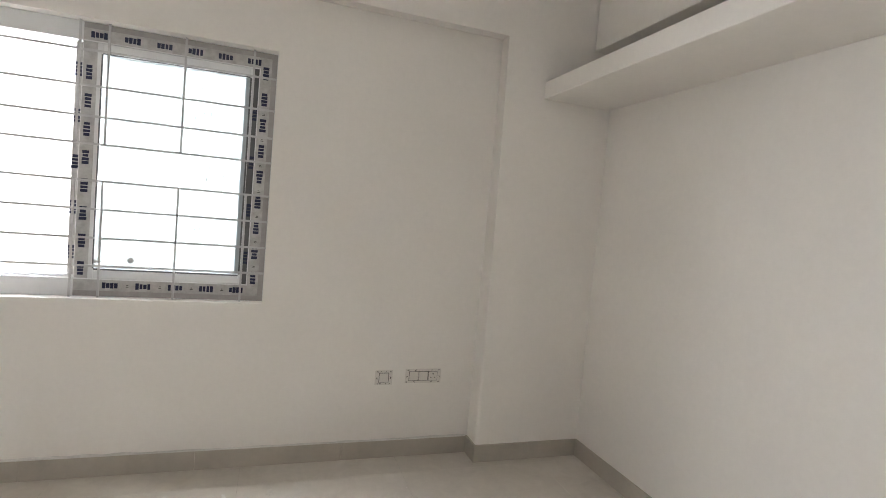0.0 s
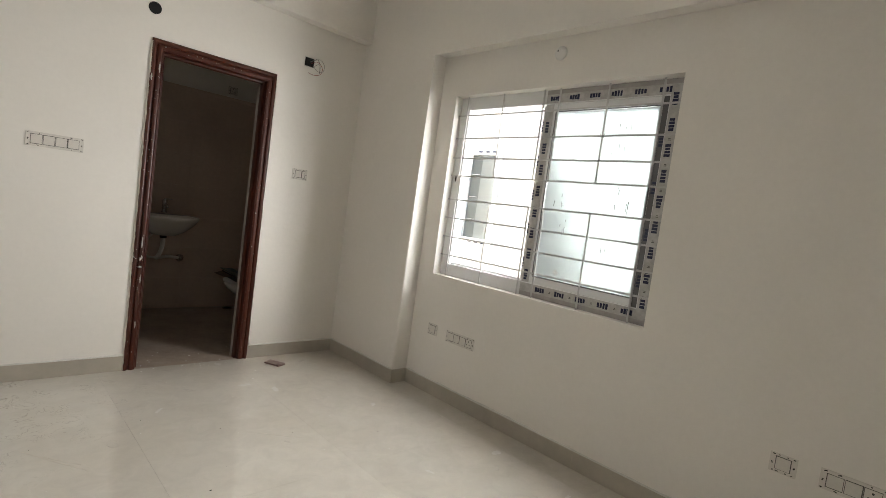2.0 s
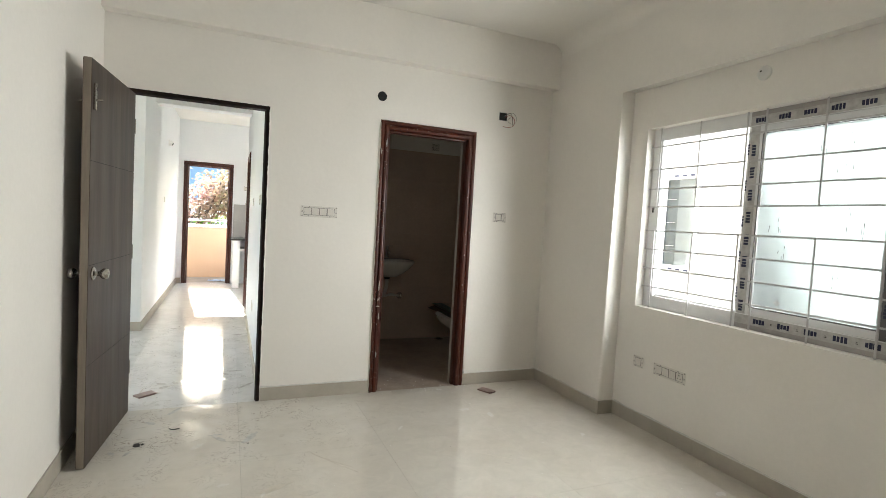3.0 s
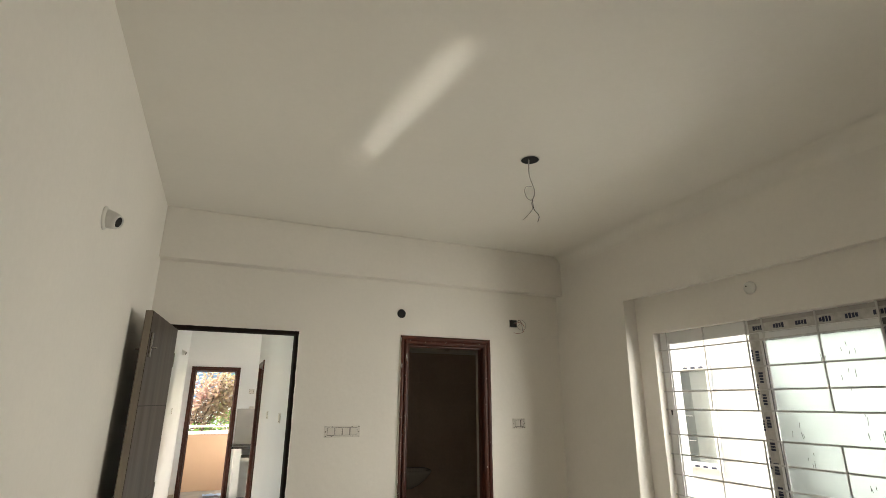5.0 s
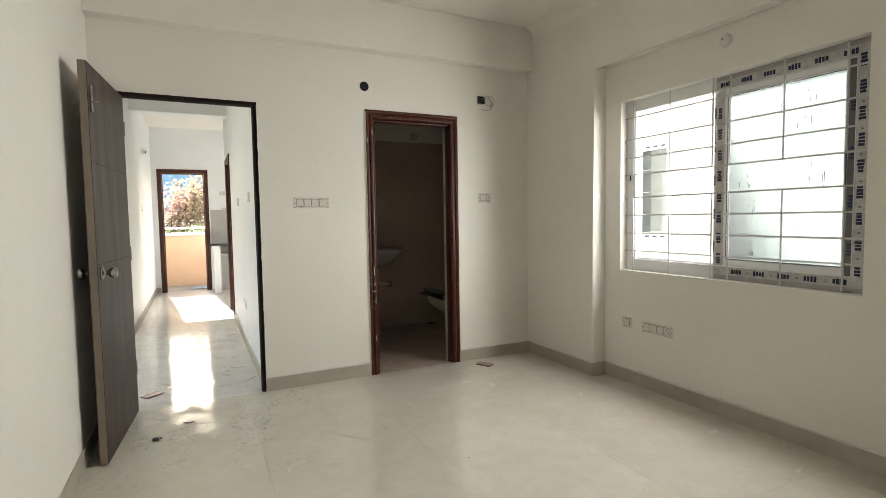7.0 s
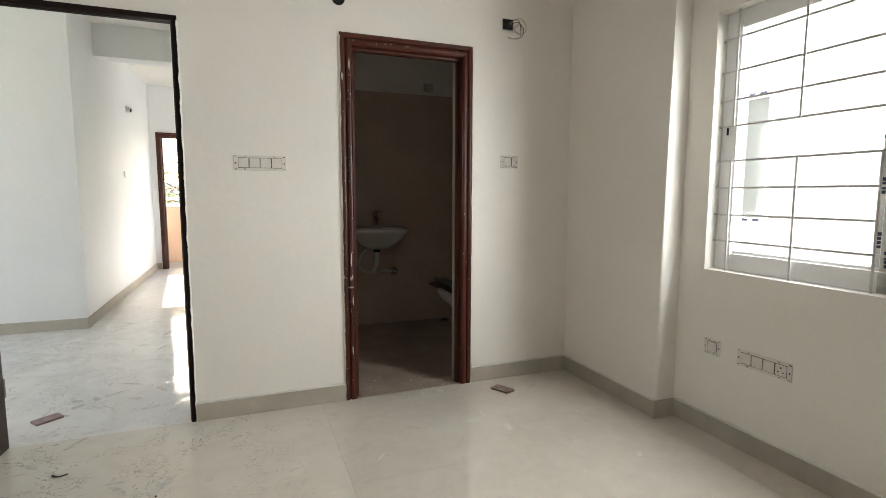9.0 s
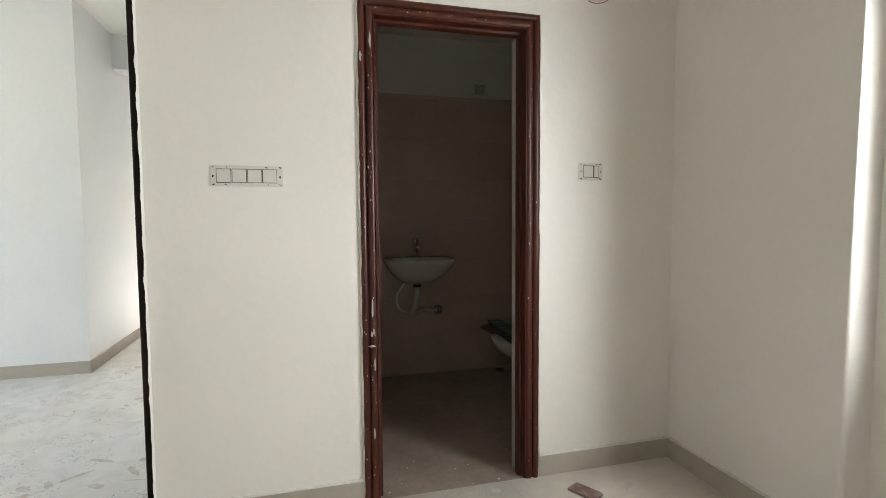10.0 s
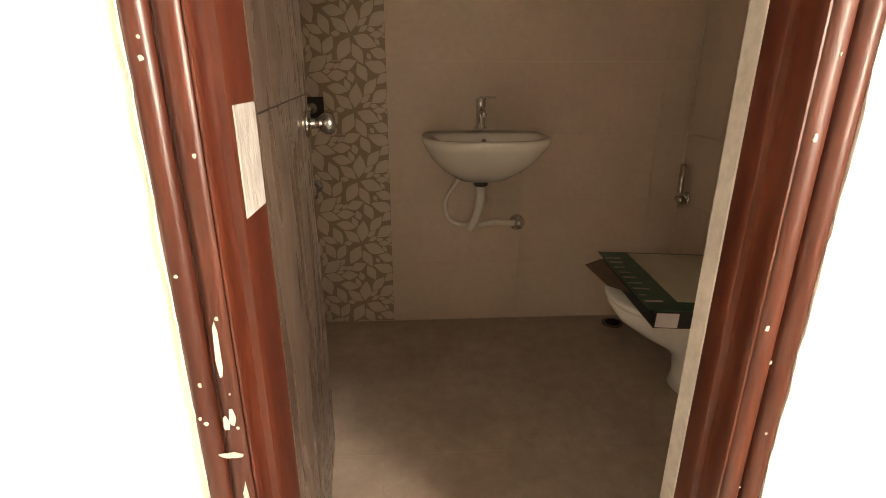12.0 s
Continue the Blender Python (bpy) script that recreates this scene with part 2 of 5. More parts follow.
RED_STONE = material("red_marble_offcut", (0.17, 0.085, 0.07), 0.35, vary=1, second=(0.34, 0.24, 0.21), vary_scale=26, fine=0.3, fine_scale=90)
CARD = material("carton_board", (0.50, 0.44, 0.34), 0.75, vary=0.12, vary_scale=10, fine=0.06, bump=0.0005, bump_scale=60)
GREEN_CARD = material("green_printed_board", (0.018, 0.075, 0.040), 0.4, vary=1, second=(0.035, 0.13, 0.075), vary_scale=14, fine=0.2, fine_scale=30)
BROWN_CARD = material("brown_board_inside", (0.16, 0.105, 0.065), 0.8, vary=0.15, vary_scale=20)
BLACK_CARD = material("black_board", (0.02, 0.02, 0.02), 0.6, vary=0.3, vary_scale=20)
LABEL = material("label_paper", (0.62, 0.55, 0.55), 0.7, vary=0.1, vary_scale=30)
WIRE_WHITE = material("white_wire", (0.33, 0.31, 0.28), 0.5)
WIRE_DARK = material("dark_wire", (0.07, 0.06, 0.055), 0.5)
WIRE_RED = material("red_wire", (0.26, 0.045, 0.04), 0.5)
PEACH = material("peach_wall_paint", (0.33, 0.215, 0.14), 0.7, vary=0.08, vary_scale=2, fine=0.05)
GRANITE = material("dark_granite", (0.045, 0.042, 0.04), 0.2, vary=0.4, vary_scale=40)
OUT_WHITE = material("outside_white_paint", (0.78, 0.78, 0.77), 0.8, vary=0.05, vary_scale=1.5, fine=0.03)
OUT_GLASS = material("dull_window_glass", (0.13, 0.15, 0.15), 0.2, vary=0.2, vary_scale=3)
PALE_GLASS = material("pale_window_glass", (0.25, 0.275, 0.27), 0.25, vary=0.1, vary_scale=3)
DIRT = material("floor_debris", (0.05, 0.045, 0.04), 0.9, vary=0.3, vary_scale=60)
DUST = material("grey_dust", (0.64, 0.62, 0.58), 0.13, vary=0.3, vary_scale=30)
SMUDGE = material("brown_smudge", (0.635, 0.59, 0.52), 0.16, vary=0.12, vary_scale=40)
PALE_DUST = material("pale_dust", (0.72, 0.69, 0.635), 0.16, vary=0.08, vary_scale=40)
STAIN = material("rubbed_stain", (0.57, 0.515, 0.43), 0.35, vary=0.15, vary_scale=20)
GROUND = material("earth_and_grass", (0.16, 0.14, 0.09), 0.95, vary=1, second=(0.07, 0.10, 0.035), vary_scale=0.2, fine=0.3, fine_scale=2)
BARK = material("bark", (0.12, 0.085, 0.06), 0.9, vary=0.3, vary_scale=6, bump=0.01, bump_scale=20)


def leaf_material(name, base, second):
    """Thin leaves: half of the light goes through them."""
    mat = material(name, base, 0.6, vary=1, second=second, vary_scale=0.9)
    nt = mat.node_tree
    bsdf, out = nt.nodes["Principled BSDF"], nt.nodes["Material Output"]
    thin = nt.nodes.new("ShaderNodeBsdfTranslucent")
    mixer_node = nt.nodes.new("ShaderNodeMixShader")
    mixer_node.inputs["Fac"].default_value = 0.5
    nt.links.new(bsdf.inputs["Base Color"].links[0].from_socket, thin.inputs["Color"])
    nt.links.new(bsdf.outputs["BSDF"], mixer_node.inputs[1])
    nt.links.new(thin.outputs["BSDF"], mixer_node.inputs[2])
    nt.links.new(mixer_node.outputs["Shader"], out.inputs["Surface"])
    return mat


LEAF_GREEN = leaf_material("green_leaves", (0.10, 0.19, 0.045), (0.22, 0.31, 0.06))
LEAF_RED = leaf_material("reddish_leaves", (0.31, 0.17, 0.145), (0.19, 0.20, 0.09))
BLUE_PAINT = material("blue_painted_wall", (0.20, 0.31, 0.42), 0.7, vary=0.1, vary_scale=1)

# frosted pane: light passes, shapes don't
FROST = bpy.data.materials.new("frosted_glass")
FROST.use_nodes = True
_b = FROST.node_tree.nodes["Principled BSDF"]
_b.inputs["Base Color"].default_value = (0.205, 0.222, 0.216, 1)
_b.inputs["Roughness"].default_value = 0.55
_b.inputs["Transmission Weight"].default_value = 1.0
_b.inputs["IOR"].default_value = 1.15
_n = FROST.node_tree.nodes.new("ShaderNodeTexNoise")
_n.inputs["Scale"].default_value = 5
_m = FROST.node_tree.nodes.new("ShaderNodeMapRange")
_m.inputs["To Min"].default_value, _m.inputs["To Max"].default_value = 0.45, 0.65
FROST.node_tree.links.new(_n.outputs["Fac"], _m.inputs["Value"])
FROST.node_tree.links.new(_m.outputs["Result"], _b.inputs["Roughness"])


# ---- building helpers ----
def box(bm, x0, x1, y0, y1, z0, z1, bevel=0.0, segments=2):
    vs = [bm.verts.new((x, y, z)) for x in (x0, x1) for y in (y0, y1) for z in (z0, z1)]
    faces = [bm.faces.new([vs[i] for i in f]) for f in
             ((0, 1, 3, 2), (4, 6, 7, 5), (0, 4, 5, 1), (2, 3, 7, 6), (0, 2, 6, 4), (1, 5, 7, 3))]
    if bevel:
        edges = list({e for f in faces for e in f.edges})
        bmesh.ops.bevel(bm, geom=edges, offset=bevel, segments=segments, profile=0.5, affect="EDGES")
    return bm


def boxes(*sizes, bevel=0.0):
    bm = bmesh.new()
    for s in sizes:
        box(bm, *s, bevel=bevel)
    return bm


def mesh_of(name, bm, mat, smooth=False):
    bmesh.ops.recalc_face_normals(bm, faces=bm.faces)
    me = bpy.data.meshes.new(name)
    bm.to_mesh(me)
    bm.free()
    me.materials.append(mat)
    if smooth:
        for p in me.polygons:
            p.use_smooth = True
    return me


def part(name, bm, mat, parent=None, label="", smooth=False):
    ob = new(name, mesh_of(name, bm, mat, smooth))
    if parent:
        ob.parent = parent
    if label:
        ob["label"] = label
    return ob


def thing(name, at, label, category, group="", kind=""):
    ob = new(name)
    ob.empty_display_size = 0.05
    ob.matrix_basis = at if isinstance(at, Matrix) else Matrix.Translation(at)
    return tagged(ob, label, category, group, kind)


def structure(name, bm, mat, label, category, smooth=False):
    return tagged(part(name, bm, mat, None, "", smooth), label, category, "", "structure")


def tube(points, radius, sides=10, smooth_steps=6, closed=False):
    """A round tube along a smooth line through the points."""
    pts = [Vector(p) for p in points]
    line = []
    n = len(pts)
    for i in range(n - 1):
        p0, p1, p2, p3 = pts[max(i - 1, 0)], pts[i], pts[i + 1], pts[min(i + 2, n - 1)]
        for k in range(smooth_steps):
            t = k / smooth_steps
            line.append(0.5 * ((2 * p1) + (p2 - p0) * t + (2 * p0 - 5 * p1 + 4 * p2 - p3) * t * t + (3 * p1 - p0 - 3 * p2 + p3) * t ** 3))
    line.append(pts[-1])
    bm = bmesh.new()
    rings = []
    side = None
    for i, p in enumerate(line):
        d = (line[min(i + 1, len(line) - 1)] - line[max(i - 1, 0)]).normalized()
        side = d.orthogonal() if side is None else (side - d * side.dot(d))
        side.normalize()
        up = d.cross(side)
        rings.append([bm.verts.new(p + radius * (math.cos(a) * side + math.sin(a) * up)) for a in (2 * math.pi * j / sides for j in range(sides))])
    for a, b in zip(rings, rings[1:]):
        for j in range(sides):
            bm.faces.new((a[j], a[(j + 1) % sides], b[(j + 1) % sides], b[j]))
    bm.faces.new(rings[0])
    bm.faces.new(list(reversed(rings[-1])))
    return bm


def lathe(profile, m=Matrix(), sides=24):
    """A turned shape: (radius, height) pairs about local z, placed by m."""
    bm = bmesh.new()
    rings = []
    for r, z in profile:
        if r < 1e-6:
            rings.append([bm.verts.new(m @ Vector((0, 0, z)))])
        else:
            rings.append([bm.verts.new(m @ Vector((r * math.cos(2 * math.pi * j / sides), r * math.sin(2 * math.pi * j / sides), z))) for j in range(sides)])
    for a, b in zip(rings, rings[1:]):
        for j in range(sides):
            k = (j + 1) % sides
            if len(a) == 1 and len(b) == 1:
                continue
            if len(a) == 1:
                bm.faces.new((a[0], b[k], b[j]))
            elif len(b) == 1:
                bm.faces.new((a[j], a[k], b[0]))
            else:
                bm.faces.new((a[j], a[k], b[k], b[j]))
    return bm


def prism(outline, z0, z1, m=Matrix()):
    bm = bmesh.new()
    low = [bm.verts.new(m @ Vector((x, y, z0))) for x, y in outline]
    top = [bm.verts.new(m @ Vector((x, y, z1))) for x, y in outline]
    bm.faces.new(low)
    bm.faces.new(list(reversed(top)))
    for i in range(len(outline)):
        j = (i + 1) % len(outline)
        bm.faces.new((low[i], top[i], top[j], low[j]))
    return bm


TURN_TO_X = Matrix(((0, 0, 1, 0), (1, 0, 0, 0), (0, 1, 0, 0), (0, 0, 0, 1)))
TURN_TO_Y = Matrix(((1, 0, 0, 0), (0, 0, -1, 0), (0, 1, 0, 0), (0, 0, 0, 1)))  # local z points to -y, local y up


# ---- the bedroom's shell ----
CEIL = 2.90
X_LEFT, X_COL, X_WIN, X_OUT = -0.29, 3.014, 3.145, 3.29
Y_BACK, Y_DOOR, Y_BEHIND = -0.39, 4.0, 4.15
WY0, WY1, WZ0, WZ1 = 1.441, 2.996, 0.838, 2.085
HD0, HD1, HDZ = -0.20, 0.695, 2.085
BD0, BD1, BDZ = 1.492, 2.297, 2.10

structure("wall_door_side", boxes(
    (-4.2, HD0, Y_DOOR, Y_BEHIND, 0, CEIL), (HD0, HD1, Y_DOOR, Y_BEHIND, HDZ, CEIL), (HD1, BD0, Y_DOOR, Y_BEHIND, 0, CEIL),
    (BD0, BD1, Y_DOOR, Y_BEHIND, BDZ, CEIL), (BD1, X_OUT, Y_DOOR, Y_BEHIND, 0, CEIL)), PAINT,
    "off-white painted plaster wall with two doorways", "wall")
structure("wall_left", boxes((-0.41, X_LEFT, Y_BACK, Y_DOOR, 0, CEIL)), PAINT, "off-white painted plaster side wall of the bedroom", "wall")
structure("wall_back", boxes((-0.41, X_OUT, Y_BACK - 0.12, Y_BACK, 0, CEIL)), PAINT, "off-white painted plaster wall below the loft shelf", "wall")
structure("wall_window_side", boxes(
    (X_WIN, X_OUT, Y_BACK, WY0, 0, CEIL), (X_WIN, X_OUT, WY1, Y_DOOR, 0, CEIL),
    (X_WIN, X_OUT, WY0, WY1, 0, WZ0), (X_WIN, X_OUT, WY0, WY1, WZ1, CEIL)), PAINT,
    "off-white painted plaster wall with a grilled window", "wall")

# two flat columns and the beam over them, in one plastered surround with worn round edges
bm = prism([(Y_BACK, 0), (0.264, 0), (0.264, 2.365), (3.150, 2.365), (3.150, 0), (Y_DOOR, 0), (Y_DOOR, CEIL), (Y_BACK, CEIL)], X_COL, X_WIN, TURN_TO_X)
round_edges = []
for e in bm.edges:
    a, b = (v.co for v in e.verts)
    inner = all(abs(c.x - X_COL) < 1e-5 and 0.2 < c.y < 3.2 for c in (a, b))
    if inner:
        round_edges.append(e)
bmesh.ops.bevel(bm, geom=round_edges, offset=0.022, segments=5, profile=0.5, affect="EDGES")
structure("column_surround", bm, PAINT, "plastered columns and beam framing the window recess", "wall")
bm = boxes((X_LEFT, X_COL, 3.905, Y_DOOR, 2.53, CEIL), bevel=0.006)
structure("beam_over_doors", bm, PAINT, "shallow plastered ceiling beam above the doors", "beam")
structure("beam_over_shelf", boxes((X_LEFT, X_COL, Y_BACK, -0.247, 2.356, CEIL), bevel=0.006), PAINT, "plastered ceiling beam above the loft shelf", "beam")
structure("loft_shelf", boxes((X_LEFT, X_COL, Y_BACK, 0.046, 2.046, 2.14), bevel=0.005), PAINT, "white plastered concrete loft shelf slab", "shelf")
# cove where wall and ceiling were plastered round
def cove(name, p0, p1, inward, size):
    bm = bmesh.new()
    d = Vector(inward)
    rings = []
    for p in (Vector(p0), Vector(p1)):
        ring = []
        for k in range(9):
            a = math.pi / 2 * k / 8
            ring.append(bm.verts.new(p + d * (size * (1 - math.sin(a)) + 0.0015) + Vector((0, 0, -size * (1 - math.cos(a)) - 0.0015))))
        rings.append(ring)
    for i in range(8):
        bm.faces.new((rings[0][i], rings[0][i + 1], rings[1][i + 1], rings[1][i]))
    return structure(name, bm, CEIL_PAINT, "rounded plaster joint of wall and ceiling", "trim", True)
cove("ceiling_cove", (X_COL, -0.24, CEIL), (X_COL, 3.9, CEIL), (-1, 0, 0), 0.11)

structure("ceiling", boxes((-4.2, X_OUT, Y_BACK - 0.12, 10.47, CEIL, CEIL + 0.12)), CEIL_PAINT, "off-white painted flat ceiling", "ceiling")

# ---- hall, kitchen end and bathroom shells ----
HX0, HX1 = -0.385, 0.69
structure("wall_hall_right", boxes((HX1, 0.81, Y_BEHIND, 7.12, 0, CEIL), (HX1, 0.81, 7.95, 8.2, 0, CEIL), (HX1, 0.81, 7.12, 7.95, 2.1, CEIL)), HALL_PAINT,
          "white painted hall wall with a side door", "wall")
structure("wall_hall_block", boxes((-4.2, HX0, 6.45, 6.57, 0, CEIL), (HX0 - 0.12, HX0, 6.57, 10.35, 0, CEIL)), HALL_PAINT, "white painted wall block at the hall corner", "wall")
structure("wall_balcony", boxes((HX0 - 0.12, -0.30, 10.35, 10.47, 0, CEIL), (-0.30, 0.51, 10.35, 10.47, 2.18, CEIL), (0.51, 3.28, 10.35, 10.47, 0, CEIL)), HALL_PAINT,
          "white painted end wall with the balcony doorway", "wall")
# out of view; its wide opening is assumed, to let light into the hall
structure("wall_living_end", boxes((-4.32, -4.2, Y_DOOR, 4.25, 0, CEIL), (-4.32, -4.2, 6.35, 6.57, 0, CEIL), (-4.32, -4.2, 4.25, 6.35, 2.6, CEIL)), HALL_PAINT,
          "white wall with an assumed, unseen opening to daylight", "wall")
structure("beam_hall", boxes((HX0, HX1, 7.25, 7.47, 2.585, CEIL)), HALL_PAINT, "plastered beam across the hall ceiling", "beam")
# the east wall's opening is out of view, added for the fill lamp
structure("wall_kitchen", boxes((0.81, 3.28, 8.08, 8.2, 0, CEIL), (3.16, 3.28, 8.2, 8.75, 0, CEIL), (3.16, 3.28, 9.85, 10.35, 0, CEIL),
                                 (3.16, 3.28, 8.75, 9.85, 0, 1.05), (3.16, 3.28, 8.75, 9.85, 2.15, CEIL)), HALL_PAINT, "white painted kitchen walls with an added unseen opening", "wall")
BX0, BX1, BY1, BCEIL, TILE_TOP = 1.08, 3.02, 5.68, 2.56, 2.13
structure("wall_bathroom_west", boxes((0.96, BX0 - 0.01, Y_BEHIND, BY1 + 0.13, 0, CEIL)), PAINT, "white painted bathroom walls above the tiles", "wall")
structure("wall_bathroom_east", boxes((BX1 + 0.01, X_OUT, Y_BEHIND, BY1 + 0.13, 0, CEIL)), PAINT, "white painted bathroom walls above the tiles", "wall")
structure("wall_bathroom_north", boxes((BX0 - 0.01, BX1 + 0.01, BY1 + 0.01, BY1 + 0.13, 0, CEIL)), PAINT, "white painted bathroom walls above the tiles", "wall")
structure("ceiling_bathroom", boxes((BX0 - 0.01, BX1 + 0.01, Y_BEHIND, BY1 + 0.01, BCEIL, BCEIL + 0.1)), CEIL_PAINT, "off-white lowered bathroom ceiling", "ceiling")

# ---- outside ----
structure("ground", boxes((-900, 900, -900, 900, -3.9, -3.6)), GROUND, "earth and patchy grass between the houses", "ground")
structure("floor_slab", boxes((-4.32, X_OUT, Y_BACK - 0.12, 11.4, -0.25, -0.012)), GROUT, "concrete floor slab under the tiles", "floor")


def neighbour_house():
    ob = thing("neighbour_house", (4.35, 0, 0), "white plastered neighbouring house close outside the window", "house")
    x = 0
    y0, y1, z0, z1 = 3.56, 3.97, 1.05, 1.90
    # the walls' upper part is out of view, raised to shade the shaft
    part("front_wall", boxes((x, x + 0.2, -6, y0, -3.6, 6.0), (x, x + 0.2, y1, 11, -3.6, 6.0), (x, x + 0.2, y0, y1, -3.6, z0), (x, x + 0.2, y0, y1, z1, 6.0)), OUT_WHITE, ob)
    part("end_wall", boxes((x + 0.2, x + 6, -6, -5.8, -3.6, 6.0)), OUT_WHITE, ob)
    part("end_wall", boxes((x + 0.2, x + 6, 10.8, 11, -3.6, 6.0)), OUT_WHITE, ob)
    part("rear_wall", boxes((x + 5.8, x + 6, -5.8, 10.8, -3.6, 6.0)), OUT_WHITE, ob)
    part("roof", boxes((x + 0.2, x + 5.8, -5.8, 10.8, 5.6, 5.75)), OUT_WHITE, ob)
    win = part("window", boxes((x - 0.02, x + 0.05, y0 - 0.02, y0 + 0.03, z0 - 0.03, z1 + 0.03), (x - 0.02, x + 0.05, y1 - 0.03, y1 + 0.02, z0 - 0.03, z1 + 0.03),
                               (x - 0.02, x + 0.05, y0 + 0.03, y1 - 0.03, z1 - 0.02, z1 + 0.03), (x - 0.02, x + 0.05, y0 + 0.03, y1 - 0.03, z0 - 0.03, z0 + 0.02)), UPVC, ob, "white window frame with printed film")
    ym = y0 + 0.24
    part("pane", boxes((x + 0.015, x + 0.03, ym, y1 - 0.03, z0 + 0.02, z1 - 0.02)), OUT_GLASS, win)
    part("pane", boxes((x + 0.008, x + 0.02, y0 + 0.03, ym, z0 + 0.02, z1 - 0.02)), PALE_GLASS, win, "paler frosted pane")
    for k in range(3):
        z = z0 + 0.2 + k * 0.22
        part("louvre_bar", boxes((x + 0.004, x + 0.012, y0 + 0.26, y1 - 0.05, z, z + 0.005)), UPVC, win)
    for k in range(3):
        y = y0 + 0.05 + k * 0.09
        part("film_print", boxes((x - 0.023, x - 0.02, y, y + 0.05, z1 + 0.002, z1 + 0.02)), PRINT, win)
        part("film_print", boxes((x - 0.023, x - 0.02, y, y + 0.05, z0 - 0.022, z0 - 0.006)), PRINT, win)
    return ob


neighbour_house()


def balcony():
    ob = thing("balcony_parapet", (0, 11.35, -0.012), "peach painted balcony parapet with a pale coping", "parapet", kind="structure")
    part("parapet_wall", boxes((-1.6, 3.4, -0.05, 0.05, 0, 1.0)), PEACH, ob)
    part("coping", boxes((-1.62, 3.42, -0.09, 0.08, 1.0, 1.05), bevel=0.006), OUT_WHITE, ob, "pale painted coping")
    rail = part("rail", tube([(-1.6, 0, 1.14), (3.4, 0, 1.14)], 0.02), STEEL, ob, "steel hand rail")
    for k in range(6):
        x = -1.5 + k * 0.95
        part("rail_post", tube([(x, 0, 1.05), (x, 0, 1.13)], 0.012, smooth_steps=1), STEEL, rail)
    return ob


balcony()
# assumed slab out of view, added to keep skylight off the parapet's inner face
structure("balcony_ceiling", boxes((-1.6, 3.4, 10.47, 11.4, CEIL, CEIL + 0.12)), OUT_WHITE, "unseen white slab added to shade the balcony", "ceiling")
BALCONY_TILE = material("balcony_tile", (0.23, 0.205, 0.175), 0.6, vary=0.25, vary_scale=4, fine=0.1)
structure("balcony_floor", boxes((-1.6, 3.4, 10.475, 11.3, -0.012, -0.004)), BALCONY_TILE, "dusty tiled balcony floor", "floor")


def tree(at, height, spread, leaf_mat, seed, label, count=5200):
    rnd = random.Random(seed)
    ob = thing("tree", at, label, "tree")
    bm = bmesh.new()
    trunk = []
    for k in range(6):
        t = k / 5
        trunk.append((0.12 * math.sin(seed + 3 * t), 0.12 * math.cos(2 * seed + 2 * t), height * 0.75 * t))
    def taper(points, r0, r1):
        rings = []
        for i, p in enumerate(points):
            r = r0 + (r1 - r0) * i / (len(points) - 1)
            rings.append([bm.verts.new(Vector(p) + Vector((r * math.cos(a), r * math.sin(a), 0))) for a in (math.pi * j / 4 for j in range(8))])
        for a, b in zip(rings, rings[1:]):
            for j in range(8):
                bm.faces.new((a[j], a[(j + 1) % 8], b[(j + 1) % 8], b[j]))
    taper(trunk, 0.16, 0.05)
    tips = []
    for k in range(16):
        z = height * rnd.uniform(0.35, 0.75)
        a = rnd.uniform(0, 2 * math.pi)
        reach = spread * rnd.uniform(0.45, 1.0)
        end = Vector((reach * math.cos(a), reach * math.sin(a), z + height * rnd.uniform(0.08, 0.28)))
        mid = Vector((0.5 * end.x, 0.5 * end.y, z + 0.35 * (end.z - z)))
        taper([(0, 0, z), mid, end], 0.05, 0.012)
        tips += [end, mid.lerp(end, 0.6)]
    part("trunk", bm, BARK, ob)
    bm = bmesh.new()
    for k in range(count):
        c = rnd.choice(tips) + Vector((rnd.gauss(0, 0.32), rnd.gauss(0, 0.32), rnd.gauss(0, 0.26)))
        d = Vector((rnd.uniform(-1, 1), rnd.uniform(-1, 1), rnd.uniform(-0.9, 0.3))).normalized()
        s = d.cross(Vector((rnd.uniform(-1, 1), rnd.uniform(-1, 1), 1))).normalized()
        l, w = rnd.uniform(0.08, 0.17), rnd.uniform(0.03, 0.055)
        bm.faces.new([bm.verts.new(c + q) for q in (Vector(), d * l * 0.5 + s * w, d * l, d * l * 0.5 - s * w)])
    part("crown", bm, leaf_mat, ob)
    return ob


tree((-0.6, 17.0, -3.6), 6.6, 1.5, LEAF_RED, 3, "tall tree with reddish brown foliage beyond the balcony", 4200)
tree((1.0, 16.5, -3.6), 4.9, 1.9, LEAF_GREEN, 5, "yellow-green leafy tree beyond the balcony", 7000)
tree((-2.2, 19.0, -3.6), 5.4, 2.0, LEAF_GREEN, 8, "dense green tree beyond the balcony")
tree((0.2, 20.5, -3.6), 5.4, 2.2, LEAF_GREEN, 11, "dark green bushy tree beyond the balcony", 7000)
tree((2.4, 21.5, -3.6), 6.4, 2.0, LEAF_GREEN, 14, "tall green tree beyond the balcony")
far_house = thing("far_house", (3.0, 32, -3.6), "pale house with a blue upper storey beyond the trees", "house")
part("wall", boxes((-9, 2.5, 0, 6, 0, 5.2)), OUT_WHITE, far_house)
part("roof", boxes((-9.3, 2.8, -0.3, 6.3, 5.2, 5.4)), OUT_WHITE, far_house)
part("upper_storey", boxes((-5, 1.5, 0.4, 5, 5.4, 7.6)), BLUE_PAINT, far_house, "blue painted upper storey")
